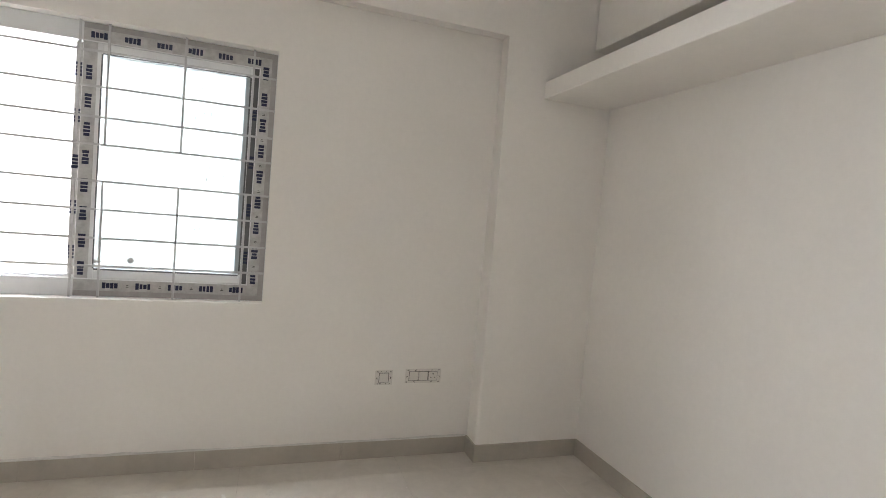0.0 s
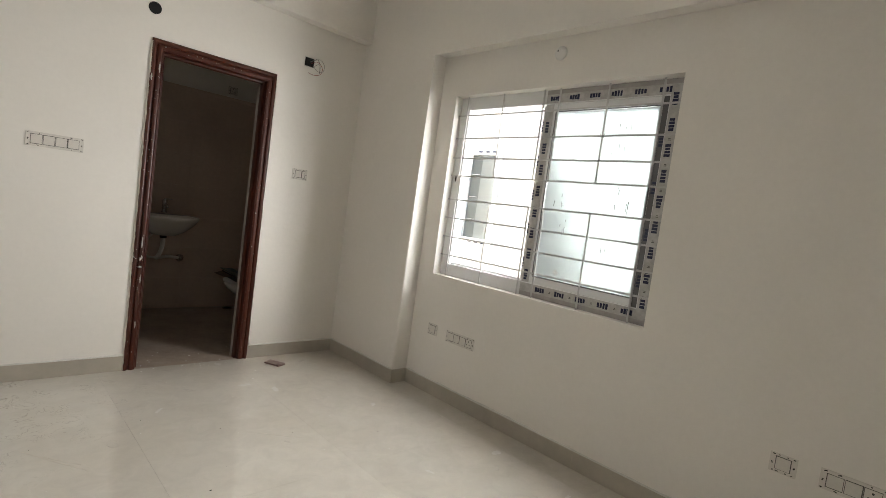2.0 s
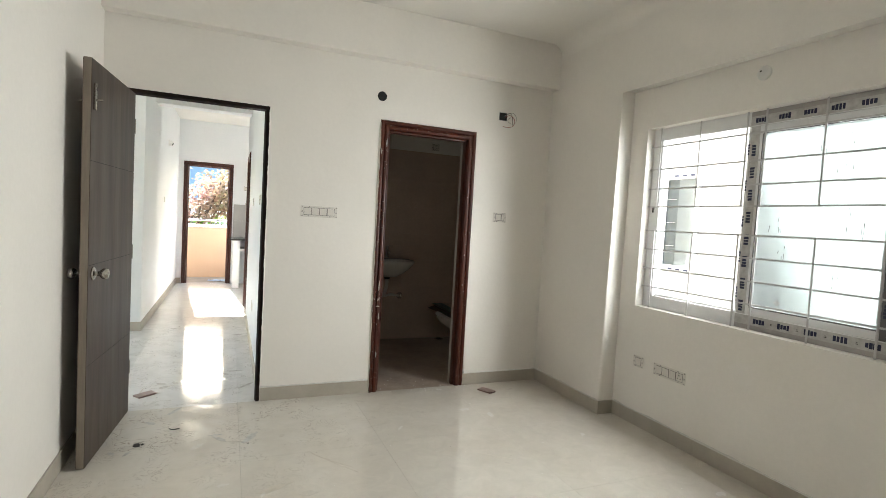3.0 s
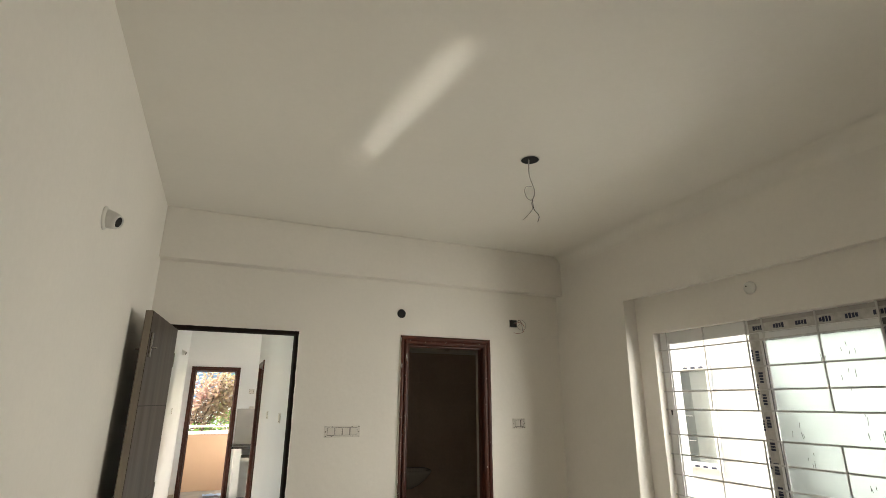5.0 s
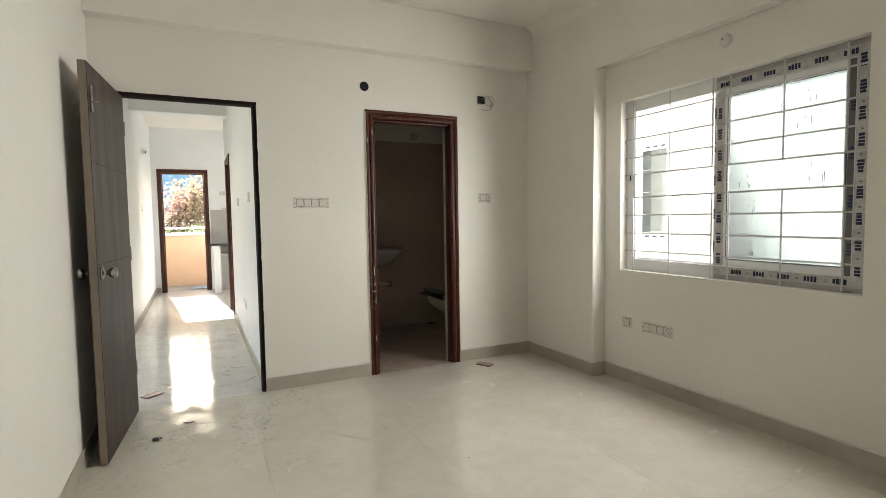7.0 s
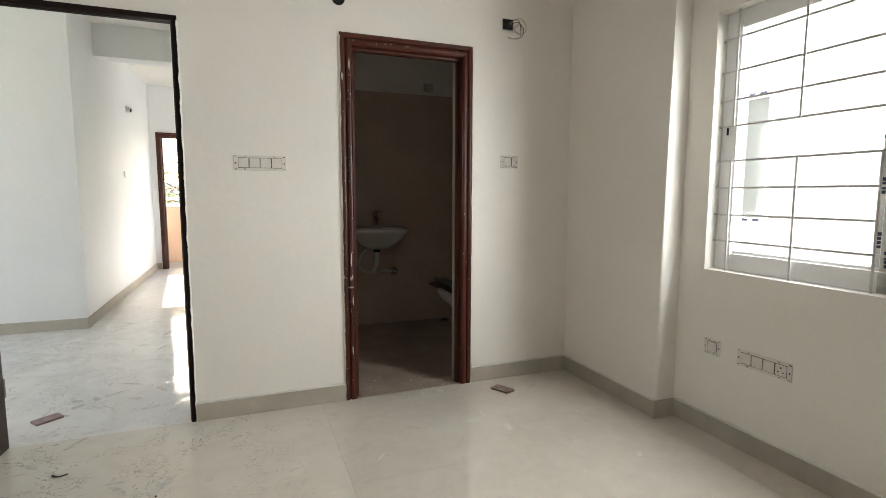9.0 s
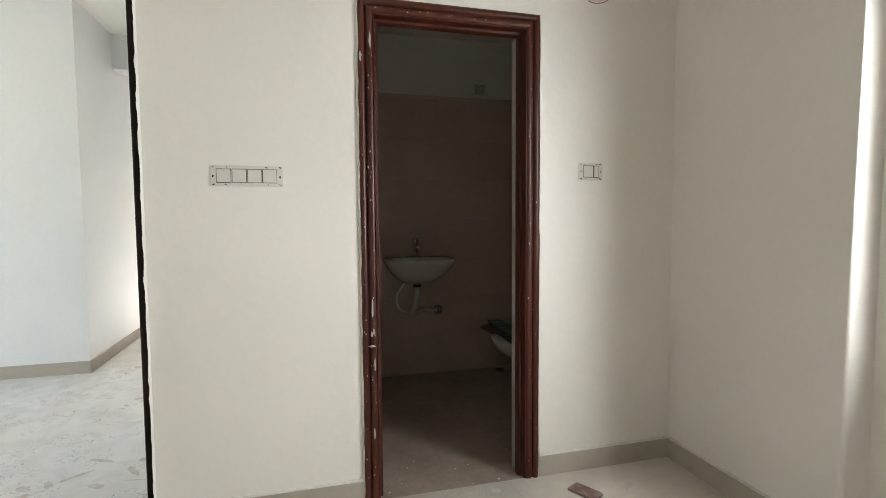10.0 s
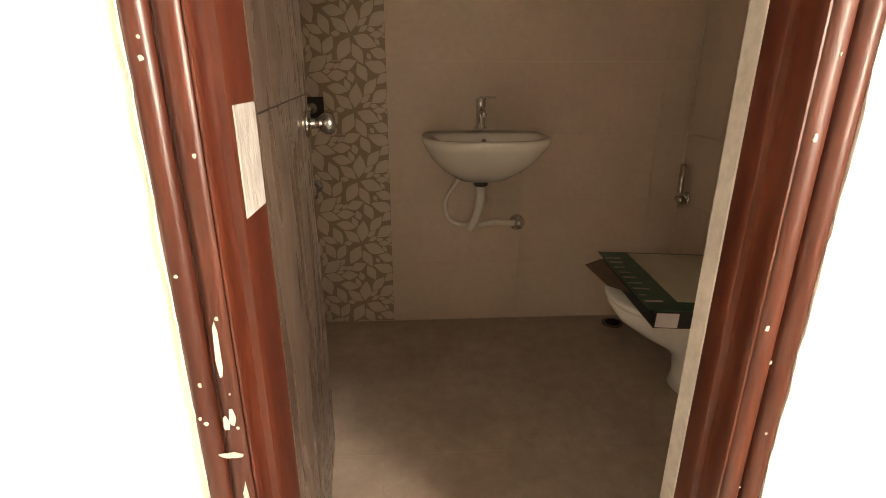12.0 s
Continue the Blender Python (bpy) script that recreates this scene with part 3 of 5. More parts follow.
for k in range(4):
    w = part("window", boxes((-7.6 + 2.5 * k, -6.5 + 2.5 * k, -0.04, 0.06, 3.3, 4.5)), OUT_GLASS, far_house)
    part("sill", boxes((-7.7 + 2.5 * k, -6.4 + 2.5 * k, -0.14, -0.04, 3.2, 3.3)), OUT_WHITE, w)


# ---- doors ----
def moulding(depth):
    """Two rounded bands, a groove and a bead, then the rebate; (across, into the wall)."""
    points = [(0, depth), (0, -0.004), (0.0015, -0.0095), (0.006, -0.0135), (0.013, -0.0148), (0.020, -0.0128), (0.0248, -0.0075), (0.0268, -0.0015), (0.0292, -0.0015),
            (0.0312, -0.0070), (0.0360, -0.0115), (0.0440, -0.0128), (0.0515, -0.0112), (0.0556, -0.0080), (0.0570, -0.0050), (0.0583, -0.0080), (0.0610, -0.0078),
            (0.0632, -0.0040), (0.0645, 0.004), (0.065, 0.022), (0.067, 0.0268), (0.076, 0.028), (0.078, 0.031), (0.078, depth)]
    return [(u * 1.09, v) for u, v in points]


FRAME_PROFILE = moulding(0.105)
SLIM_PROFILE = [(0, 0.045), (0, -0.004), (0.022, -0.006), (0.026, -0.001), (0.028, 0.018), (0.031, 0.021), (0.031, 0.045)]


def jamb(profile, side, x, z0, z1, width, y):
    """An upright of a door frame; its top is cut as a mitre. side +1: profile runs towards +x."""
    bm = bmesh.new()
    low = [bm.verts.new((x + side * u, y + v, z0)) for u, v in profile]
    top = [bm.verts.new((x + side * u, y + v, z1 - u)) for u, v in profile]
    bm.faces.new(low)
    bm.faces.new(top)
    for i in range(len(profile)):
        j = (i + 1) % len(profile)
        bm.faces.new((low[i], low[j], top[j], top[i]))
    return bm


def head(profile, x0, x1, z1, y):
    bm = bmesh.new()
    a = [bm.verts.new((x0 + u, y + v, z1 - u)) for u, v in profile]
    b = [bm.verts.new((x1 - u, y + v, z1 - u)) for u, v in profile]
    bm.faces.new(a)
    bm.faces.new(b)
    for i in range(len(profile)):
        j = (i + 1) % len(profile)
        bm.faces.new((a[i], a[j], b[j], b[i]))
    return bm


def door_frame(name, at, w, h, profile, mat, label, left_profile=None):
    ob = thing(name, at, label, "door frame", kind="structure")
    for bit in (part("left_jamb", jamb(left_profile or profile, 1, 0, 0, h, w, 0), mat, ob), part("right_jamb", jamb(profile, -1, w, 0, h, w, 0), mat, ob),
                part("head", head(profile, 0, w, h, 0), mat, ob)):
        bit.data.shade_smooth()
        bit.data.set_sharp_from_angle(angle=radians(38))
    return ob


def knob_set(parent, x, y, z, ways=(1, -1), thick=0.035):
    """Turned steel knobs; x, y, z in the leaf's own axes, where the leaf's faces look along y."""
    for way in ways:
        m = Matrix.Translation((x, y + (thick / 2) * way, z)) @ pose(0, 0, 0, -90 * way, 0, 0)
        part("door_knob", lathe([(0, 0), (0.034, 0), (0.034, 0.006), (0.026, 0.010), (0.013, 0.012), (0.012, 0.030), (0.020, 0.036), (0.027, 0.046),
                                 (0.028, 0.058), (0.024, 0.068), (0.012, 0.072), (0, 0.072)], m, 20), STEEL, parent, "round brushed steel knob", True)


bath_frame = door_frame("door_1", (BD0, Y_DOOR, 0), BD1 - BD0, BDZ, moulding(0.066), FRAME_WOOD, "mahogany stained door frame flecked with white paint", moulding(0.125))
hall_frame = door_frame("door_2", (HD0, Y_DOOR, 0), HD1 - HD0, HDZ, SLIM_PROFILE, DARK_FRAME, "dark brown door frame with ragged plaster edges")
balcony_frame = door_frame("door_3", (-0.30, 10.345, 0), 0.81, 2.18, FRAME_PROFILE, FRAME_WOOD, "brown wooden frame of the open balcony door")
side_frame = door_frame("door_4", pose(HX1, 7.95, 0, 0, 0, -90), 0.83, 2.1, FRAME_PROFILE, FRAME_WOOD,
                        "brown wooden frame of the hall's side door")
part("door_leaf", boxes((0.07, 0.76, 0.06, 0.095, 0.004, 2.02)), LEAF_LAM, side_frame, "closed brown door leaf")
# plaster lip behind the bathroom frame
part("plaster_lip", boxes((0.719, 0.805, 0.066, 0.106, 0, 2.015), bevel=0.003), OLD_PAINT, bath_frame, "white plaster edge behind the frame")

# paint flecks and putty smears on the bathroom frame
rnd = random.Random(21)


def fleck(x, y, z, w, h, ragged=0.3):
    n = 9
    pts = []
    for k in range(n):
        a = 2 * math.pi * k / n
        r = 1 + rnd.uniform(-ragged, ragged)
        pts.append((0.5 * w * r * math.cos(a), 0.5 * h * r * math.sin(a)))
    return prism(pts, 0, 0.0015, Matrix.Translation((x, y, z)) @ TURN_TO_Y)


def face_depth(u):
    """How far the moulding stands out at u."""
    run = [p for p in FRAME_PROFILE[1:19]]
    for (a, ya), (b, yb) in zip(run, run[1:]):
        if a <= u <= b:
            return ya + (yb - ya) * (u - a) / max(b - a, 1e-6)
    return -0.004


for u, z, w, h in ((0.045, 0.835, 0.008, 0.075), (0.050, 0.735, 0.010, 0.030), (0.040, 0.725, 0.008, 0.022), (0.042, 0.675, 0.032, 0.010), (0.052, 0.60, 0.008, 0.05),
                   (0.050, 1.93, 0.008, 0.06), (0.010, 1.86, 0.008, 0.05), (0.046, 0.30, 0.007, 0.05)):
    part("paint_smear", fleck(u, face_depth(u) + 0.0006, z, w, h), OLD_PAINT, bath_frame, "smear of white paint")
bm = bmesh.new()
for k in range(62):
    side = rnd.random() < 0.7
    u = rnd.uniform(0.008, 0.056)
    if 0.020 < u < 0.034:
        u += 0.012
    z = rnd.uniform(0.05, 2.0)
    s = rnd.uniform(0.002, 0.0055)
    y = face_depth(u)
    sub = fleck(u if side else BD1 - BD0 - u, y + 0.0006, z, s, s * rnd.uniform(1, 1.8))
    me = bpy.data.meshes.new("tmp")
    sub.to_mesh(me)
    sub.free()
    bm.from_mesh(me)
for k in range(9):
    sub = fleck(rnd.uniform(0.05, 0.75), -0.0118, 2.1 - rnd.uniform(0.038, 0.050), rnd.uniform(0.004, 0.009), 0.006)
    me = bpy.data.meshes.new("tmp")
    sub.to_mesh(me)
    sub.free()
    bm.from_mesh(me)
tagged(part("paint_fleck", bm, OLD_PAINT, bath_frame, "spattered white paint flecks"), kind="stuff")
# lock strike packed with putty, on the jamb's inner face
bm = boxes((0.0835, 0.0870, 0.036, 0.118, 0.990, 1.125), bevel=0.001)
part("strike_plate", bm, STRIKE_PUTTY, bath_frame, "lock strike smeared with white putty")

# ragged plaster along the frames' edges
def ragged_edge(name, parent, x, z0, z1, seed, wide):
    r = random.Random(seed)
    bm = bmesh.new()
    z = z0
    prev = None
    while z < z1:
        w = wide * r.uniform(0.1, 1.0) ** 2
        back = 0.005 if wide > 0 else -0.005
        now = [bm.verts.new((x - back, -0.0008, z)), bm.verts.new((x + w, -0.0135, z)), bm.verts.new((x + w * 0.6, -0.004, z)), bm.verts.new((x - back * 0.5, -0.0004, z))]
        if prev:
            for i in range(4):
                j = (i + 1) % 4
                bm.faces.new((prev[i], prev[j], now[j], now[i]))
        prev = now
        z += r.uniform(0.01, 0.05)
    return part(name, bm, PAINT, parent, "ragged plaster edge")


ragged_edge("plaster_edge", bath_frame, 0.0, 0.0, 2.1, 4, 0.0035)
ragged_edge("plaster_edge", bath_frame, BD1 - BD0, 0.0, 2.1, 6, -0.0045)
bm = bmesh.new()
bmesh.ops.create_icosphere(bm, subdivisions=2, radius=0.014)
for v in bm.verts:
    v.co = Vector((v.co.x * 0.7, v.co.y * 0.9, v.co.z * 1.7)) * (1 + 0.35 * noise.noise(v.co * 90)) + Vector((BD1 - BD0 + 0.006, -0.006, 0.125))
part("plaster_lump", bm, PAINT, bath_frame, "lump of plaster by the skirting", True)
ragged_edge("plaster_edge", hall_frame, HD1 - HD0, 0.0, 2.08, 9, -0.005)


def door_leaf(name, hinge, free, height, thick, face_mat, label, lines=(), knob=0.0, knob_z=1.0):
    """A leaf from its hinge line to its free edge, in plan."""
    h, f = Vector(hinge), Vector(free)
    d = f - h
    w = d.length
    ob = thing(name, pose(h.x, h.y, 0.006, 0, 0, math.degrees(math.atan2(d.y, d.x))), label, "door")
    t = thick / 2
    part("core", boxes((0, w, -t + 0.001, t - 0.001, 0, height), bevel=0.0008), LEAF_EDGE, ob, "pale timber lipping")
    cuts = [0.0, *lines, height]
    for way in (1, -1):
        for a, b in zip(cuts, cuts[1:]):
            y0, y1 = sorted((way * (t - 0.001), way * (t + 0.0015)))
            part("panel", boxes((0.002, w - 0.002, y0, y1, a + 0.002, b - 0.002)), face_mat, ob)
            if a:
                y0, y1 = sorted((way * (t - 0.0012), way * (t - 0.0002)))
                part("groove", boxes((0.002, w - 0.002, y0, y1, a - 0.002, a + 0.002)), GROOVE, ob, "dark groove")
    if knob:
        knob_set(ob, w - knob, 0, knob_z, thick=thick + 0.003)
    for z in (0.25, 1.0, height - 0.25):
        part("hinge", lathe([(0, 0), (0.006, 0), (0.006, 0.09), (0, 0.09)], Matrix.Translation((-0.003, t, z)), 8), STEEL, ob)
    return ob


bedroom_door = door_leaf("bedroom_door", (-0.130, 3.985), (-0.197, 3.195), 2.045, 0.035, LEAF_LAM, "open dark walnut laminate door with horizontal grooves", (0.52, 1.03, 1.55), 0.07, 0.985)
door_leaf("bathroom_door", (1.554, 4.147), (1.493, 4.82), 2.02, 0.032, BATH_LAM, "open grey-brown laminate bathroom door with a knob", (1.10,), 0.07, 1.03)

bolt = part("tower_bolt", boxes((0.745, 0.765, 0.019, 0.030, 1.80, 1.93), bevel=0.002), STEEL, bedroom_door, "steel tower bolt")
part("bolt_knob", tube([(0.755, 0.028, 1.85), (0.755, 0.056, 1.85)], 0.005, 8, 2), STEEL, bolt)
part("bolt_knob", tube([(0.755, -0.019, 1.84), (0.755, -0.045, 1.84)], 0.004, 8, 2), STEEL, bolt)

# ---- window ----
def window():
    ob = thing("window_1", (3.215, WY0, WZ0), "white sliding window, half open, wrapped in printed film", "window", kind="structure")
    W, H = WY1 - WY0, WZ1 - WZ0
    # outer frame with two tracks
    f = 0.085
    frame_bits = (((-0.005, 0.065, 0, f, 0, H), "frame_side"), ((-0.005, 0.065, W - f, W, 0, H), "frame_side"),
                  ((-0.005, 0.065, f, W - f, 0, f), "frame_sill"), ((-0.005, 0.065, f, W - f, H - f, H), "frame_head"))
    for s, nm in frame_bits:
        p = part(nm, boxes(s, bevel=0.003), UPVC, ob)
    part("track", boxes((0.012, 0.018, f, W - f, f, f + 0.012), (0.045, 0.051, f, W - f, f, f + 0.012)), UPVC, ob)
    # film on the frame's inner face round the closed half
    half = 0.83
    part("film", boxes((-0.0065, -0.0052, 0.028, half, 0.028, f - 0.005)), TAPE, ob, "pale printed protective film")
    part("film", boxes((-0.0065, -0.0052, 0.028, half, H - f + 0.005, H - 0.028)), TAPE, ob, "pale printed protective film")
    part("film", boxes((-0.0065, -0.0052, 0.028, f - 0.005, f - 0.005, H - f + 0.005)), TAPE, ob, "pale printed protective film")

    # strips outside the film carry the recess shade as a darker colour
    edge = "frame margin coloured darker for the recess shade"
    part("film_edge", boxes((-0.0062, -0.0052, 0.003, half, 0.003, 0.028)), SHADED_MARGIN, ob, edge)
    part("film_edge", boxes((-0.0062, -0.0052, 0.003, half, H - 0.028, H - 0.003)), SHADED_MARGIN, ob, edge)
    part("film_edge", boxes((-0.0062, -0.0052, 0.003, 0.028, 0.028, H - 0.028)), SHADED_MARGIN, ob, edge)

    def sash(x, y0, y1, front):
        w, wide, e = 0.058, 0.08, 0.074
        s = part("sash", boxes((x, x + 0.026, y0, y0 + w, e, H - e), (x, x + 0.026, y1 - wide, y1, e, H - e),
                               (x, x + 0.026, y0 + w, y1 - wide, e, e + w), (x, x + 0.026, y0 + w, y1 - wide, H - e - w, H - e), bevel=0.002), UPVC, ob, "sliding sash")
        pane = part("pane", boxes((x + 0.010, x + 0.014, y0 + w - 0.006, y1 - wide + 0.006, e + w - 0.006, H - e - w + 0.006)), FROST, s, "frosted pane")
        pane.visible_shadow = False
        g0, g1 = e + w, H - e - w
        part("gasket", boxes((x - 0.001, x + 0.004, y0 + w - 0.008, y0 + w, g0, g1), (x - 0.001, x + 0.004, y1 - wide, y1 - wide + 0.006, g0, g1),
                             (x - 0.001, x + 0.004, y0 + w, y1 - wide, g0 - 0.008, g0), (x - 0.001, x + 0.004, y0 + w, y1 - wide, g1, g1 + 0.008)), GASKET_SHADE_GREY, s, "dark rubber gasket")
        part("film", boxes((x - 0.0018, x - 0.0004, y1 - wide + 0.022, y1 - 0.004, e + 0.005, H - e - 0.005)), TAPE, s, "pale printed protective film")
        if front:
            # film strip coloured dark in place of shading on the sash's side
            part("film", boxes((x - 0.0018, x - 0.0004, y0 + 0.004, y0 + w - 0.010, e + 0.005, H - e - 0.005)), GASKET_SHADE_GREY, s, "printed protective film darkened for the sash's side shade")
        return s

    front = sash(0.004, 0.068, 0.835, True)
    sash(0.038, 0.090, 0.872, False)
    # printed marks on the film: plain dark bars
    marks = random.Random(5)

    def print_row(x, y0, z0, dy, dz, n, flip):
        for k in range(n):
            bm = bmesh.new()
            y, z = y0 + dy * k, z0 + dz * k
            for j in range(4):
                o = (j - 1.5) * 0.0165
                tall = marks.uniform(0.011, 0.0155)
                wide = marks.uniform(0.0056, 0.0074)
                a, b = (wide, tall) if flip else (tall, wide)
                cy, cz = (y + o, z) if flip else (y, z + o)
                box(bm, x - 0.0007, x, cy - a, cy + a, cz - b, cz + b)
            part("print_mark", bm, PRINT, ob)

    print_row(-0.0066, 0.13, 0.054, 0.138, 0, 5, True)
    print_row(-0.0066, 0.11, H - 0.054, 0.132, 0, 6, True)
    print_row(-0.0066, 0.054, 0.12, 0, 0.128, 9, False)
    print_row(0.0020, 0.806, 0.13, 0, 0.128, 8, False)
    print_row(0.0361, 0.855, 0.20, 0, 0.21, 5, False)
    print_row(0.0020, 0.094, 0.22, 0, 0.24, 4, False)
    # small pictograms between the words
    for k in range(7):
        z = 0.17 + 0.128 * k
        part("print_mark", boxes((-0.0072, -0.0066, 0.046, 0.060, z, z + 0.003), (-0.0072, -0.0066, 0.048, 0.058, z + 0.007, z + 0.010)), GREYLINE, ob)
    for k in range(4):
        y = 0.19 + 0.138 * k
        part("print_mark", boxes((-0.0072, -0.0066, y, y + 0.012, 0.048, 0.051), (-0.0072, -0.0066, y + 0.002, y + 0.010, 0.055, 0.058)), GREYLINE, ob)
    # scuffs and two square stickers on the pane
    for y, z, s in ((0.605, 0.175, 0.020), (0.755, 0.165, 0.016)):
        part("sticker", prism([(-s, 0), (0, -s), (s, 0), (0, s)], 0, 0.0008, Matrix.Translation((0.0125, y, z)) @ TURN_TO_X), TAPE, front)
    bm = bmesh.new()
    for cy, cz in ((0.33, 0.86), (0.30, 0.62), (0.33, 0.34), (0.62, 0.58), (0.44, 0.98), (0.31, 1.0), (0.60, 0.42), (0.22, 0.56)):
        for k in range(4):
            y, z = cy + marks.gauss(0, 0.018), cz + marks.gauss(0, 0.035)
            l, lean = marks.uniform(0.012, 0.045), marks.uniform(-0.006, 0.006)
            for q in range(4):
                box(bm, 0.0122, 0.0132, y + lean * q / 4, y + lean * q / 4 + 0.0024, z + l * q / 4, z + l * (q + 1) / 4)
    part("scuff", bm, GREYLINE, front)
    part("latch", boxes((-0.012, -0.005, W - 0.042, W - 0.033, 0.665, 0.705), bevel=0.002), BLACK, ob)
    return ob


window()


def window_grille():
    ob = thing("window_grille", (3.195, WY0, WZ0), "white enamelled steel bar grille inside the window", "window grille")
    ys = [v - WY0 for v in (2.915, 2.596, 2.279, 2.166, 1.853, 1.551)]
    zs = [v - WZ0 for v in (0.984, 1.114, 1.246, 1.376, 1.543, 1.666, 1.802, 1.958)]
    W, H = WY1 - WY0, WZ1 - WZ0
    for z in zs:
        part("bar", boxes((-0.003, 0.003, 0, W, z - 0.005, z + 0.005), bevel=0.001), BARS, ob)
    for y in ys:
        part("upright", boxes((-0.0075, -0.003, y - 0.005, y + 0.005, 0, zs[3]), bevel=0.001), BARS, ob)
        part("upright", boxes((-0.0075, -0.003, y - 0.005, y + 0.005, zs[4], H), bevel=0.001), BARS, ob)
    return ob


window_grille()

# ---- electrical plates ----
def wall_plate(at, modules, label, socket_last=False, group="wall plates"):
    """A plate with square modules and dirty gaps; local x along the wall, y up, z out of it."""
    ob = thing("switch_plate", at, label, "switch plate", group)
    n = modules
    w, h = 0.056 * n + 0.040, 0.080
    part("plate", boxes((-w / 2, w / 2, -h / 2, h / 2, 0, 0.004), bevel=0.0015), PLATE, ob)
    rnd_p = random.Random(int(abs(w * 1000)) + int(10 * n))
    x0 = -0.028 * n
    count = math.ceil(n)
    for k in range(count):
        cell = min(0.056, 0.056 * n - 0.056 * k)
        x, mw, mh = x0 + 0.056 * k + cell / 2, cell - 0.0065, 0.0495
        l, r, d, u = (rnd_p.uniform(0.0016, 0.0034) for q in range(4))
        part("gap", boxes((x - mw / 2 - l, x + mw / 2 + r, -mh / 2 - d, mh / 2 + u, 0.004, 0.0045)), GAP, ob)
        mod = part("module", boxes((x - mw / 2, x + mw / 2, -mh / 2, mh / 2, 0.004, 0.007), bevel=0.0012), PLATE, ob)
        if socket_last and k == count - 1:
            for dx, dy, r in ((0, 0.012, 0.0042), (-0.011, -0.008, 0.0034), (0.011, -0.008, 0.0034)):
                part("pin_hole", lathe([(0, 0.007), (r, 0.007), (r, 0.0076), (0, 0.0076)], Matrix.Translation((x + dx, dy, 0)), 8), BLACK, mod)

    def slot(x, y, a, b):
        bm = boxes((-a, a, -b, b, 0.004, 0.0046))
        bmesh.ops.transform(bm, matrix=pose(x, y, 0, 0, 0, rnd_p.uniform(-35, 35)), verts=bm.verts)
        part("fixing_slot", bm, GREYLINE, ob)

    for sx in (-1, 1):
        for sy in (-1, 1):
            for q in range(2):
                slot(sx * (w / 2 - 0.012 - q * (0.045 if n > 2 else 0.02)) + rnd_p.uniform(-0.004, 0.004), sy * 0.0335, rnd_p.uniform(0.0022, 0.0058), rnd_p.uniform(0.0012, 0.0026))
        slot(sx * (w / 2 - 0.010), rnd_p.uniform(-0.004, 0.004), rnd_p.uniform(0.0018, 0.003), 0.0045)
    return ob


ON_DOOR_WALL = pose(0, 0, 0, 90, 0, 0)
def on_y(x, y, z):
    return Matrix.Translation((x, y, z)) @ ON_DOOR_WALL
def on_x(x, y, z):
    return Matrix.Translation((x, y, z)) @ pose(0, 0, 0, 90, 0, -90)


wall_plate(on_y(1.061, Y_DOOR, 1.376), 4, "white four-module switch plate with dirty joints")
wall_plate(on_y(2.559, Y_DOOR, 1.418), 1.5, "small white switch plate with one and a half modules")
wall_plate(on_x(X_WIN, 0.788, 0.449), 1, "small white single socket plate low on the wall")
wall_plate(on_x(X_WIN, 0.563, 0.456), 3, "white three-module socket plate low on the wall", True)
wall_plate(on_x(X_WIN, 2.920, 0.451), 1, "small white single socket plate near the column")
wall_plate(on_x(X_WIN, 2.648, 0.446), 4, "white four-module socket plate below the window", True)
wall_plate(on_y(2.612, BY1 + 0.01, 2.199), 1, "white geyser socket plate above the bathroom tiles", True)
wall_plate(Matrix.Translation((HX0, 8.37, 1.45)) @ pose(0, 0, 0, 90, 0, 90), 1, "small white switch plate on the hall wall")
wall_plate(on_x(HX1, 5.95, 1.45), 2, "white switch plate on the hall's side wall")
wall_plate(on_x(HX1, 4.75, 1.45), 2, "white switch plate beside the bedroom doorway")
wall_plate(on_x(HX1, 5.47, 0.43), 3, "white socket plate low in the hall")
wall_plate(on_y(0.74, 10.35, 1.76), 1, "small white socket plate above the kitchen counter")
wall_plate(on_y(0.77, 10.35, 1.46), 1, "small white socket plate above the kitchen counter")


def wires(name, parent, sets):
    for pts, r, mat in sets:
        part(name, tube(pts, r, 6), mat, parent, "", True)


def ceiling_point():
    ob = thing("ceiling_fan_point", (1.665, 2.285, CEIL), "open black ceiling box with dangling bare wires", "ceiling box")
    part("box_rim", lathe([(0.050, 0), (0.056, 0), (0.055, -0.003), (0.050, -0.003)], sides=28), PUTTY, ob)
    part("opening", lathe([(0, -0.001), (0.051, -0.001), (0.051, -0.002), (0, -0.002)], sides=28), BLACK, ob)
    wires("wire", ob, (
        ([(-0.01, 0, 0), (-0.012, 0, -0.09), (0.012, 0, -0.16), (0.02, 0, -0.20), (0.0, 0, -0.245), (-0.03, 0, -0.24), (-0.045, 0, -0.20), (-0.03, 0, -0.17), (0.005, 0, -0.165)], 0.0022, WIRE_WHITE),
        ([(-0.004, 0.004, 0), (-0.006, 0.004, -0.10), (0.018, 0.004, -0.17), (0.021, 0.004, -0.21), (0.0, 0.004, -0.26), (0.004, 0.004, -0.295), (-0.03, 0.004, -0.34), (-0.062, 0.004, -0.37)], 0.0020, WIRE_WHITE),
        ([(0.002, -0.003, -0.25), (0.008, -0.003, -0.30), (0.034, -0.003, -0.325), (0.038, -0.003, -0.345), (0.028, -0.003, -0.372)], 0.0022, WIRE_DARK)))
    return ob


ceiling_point()


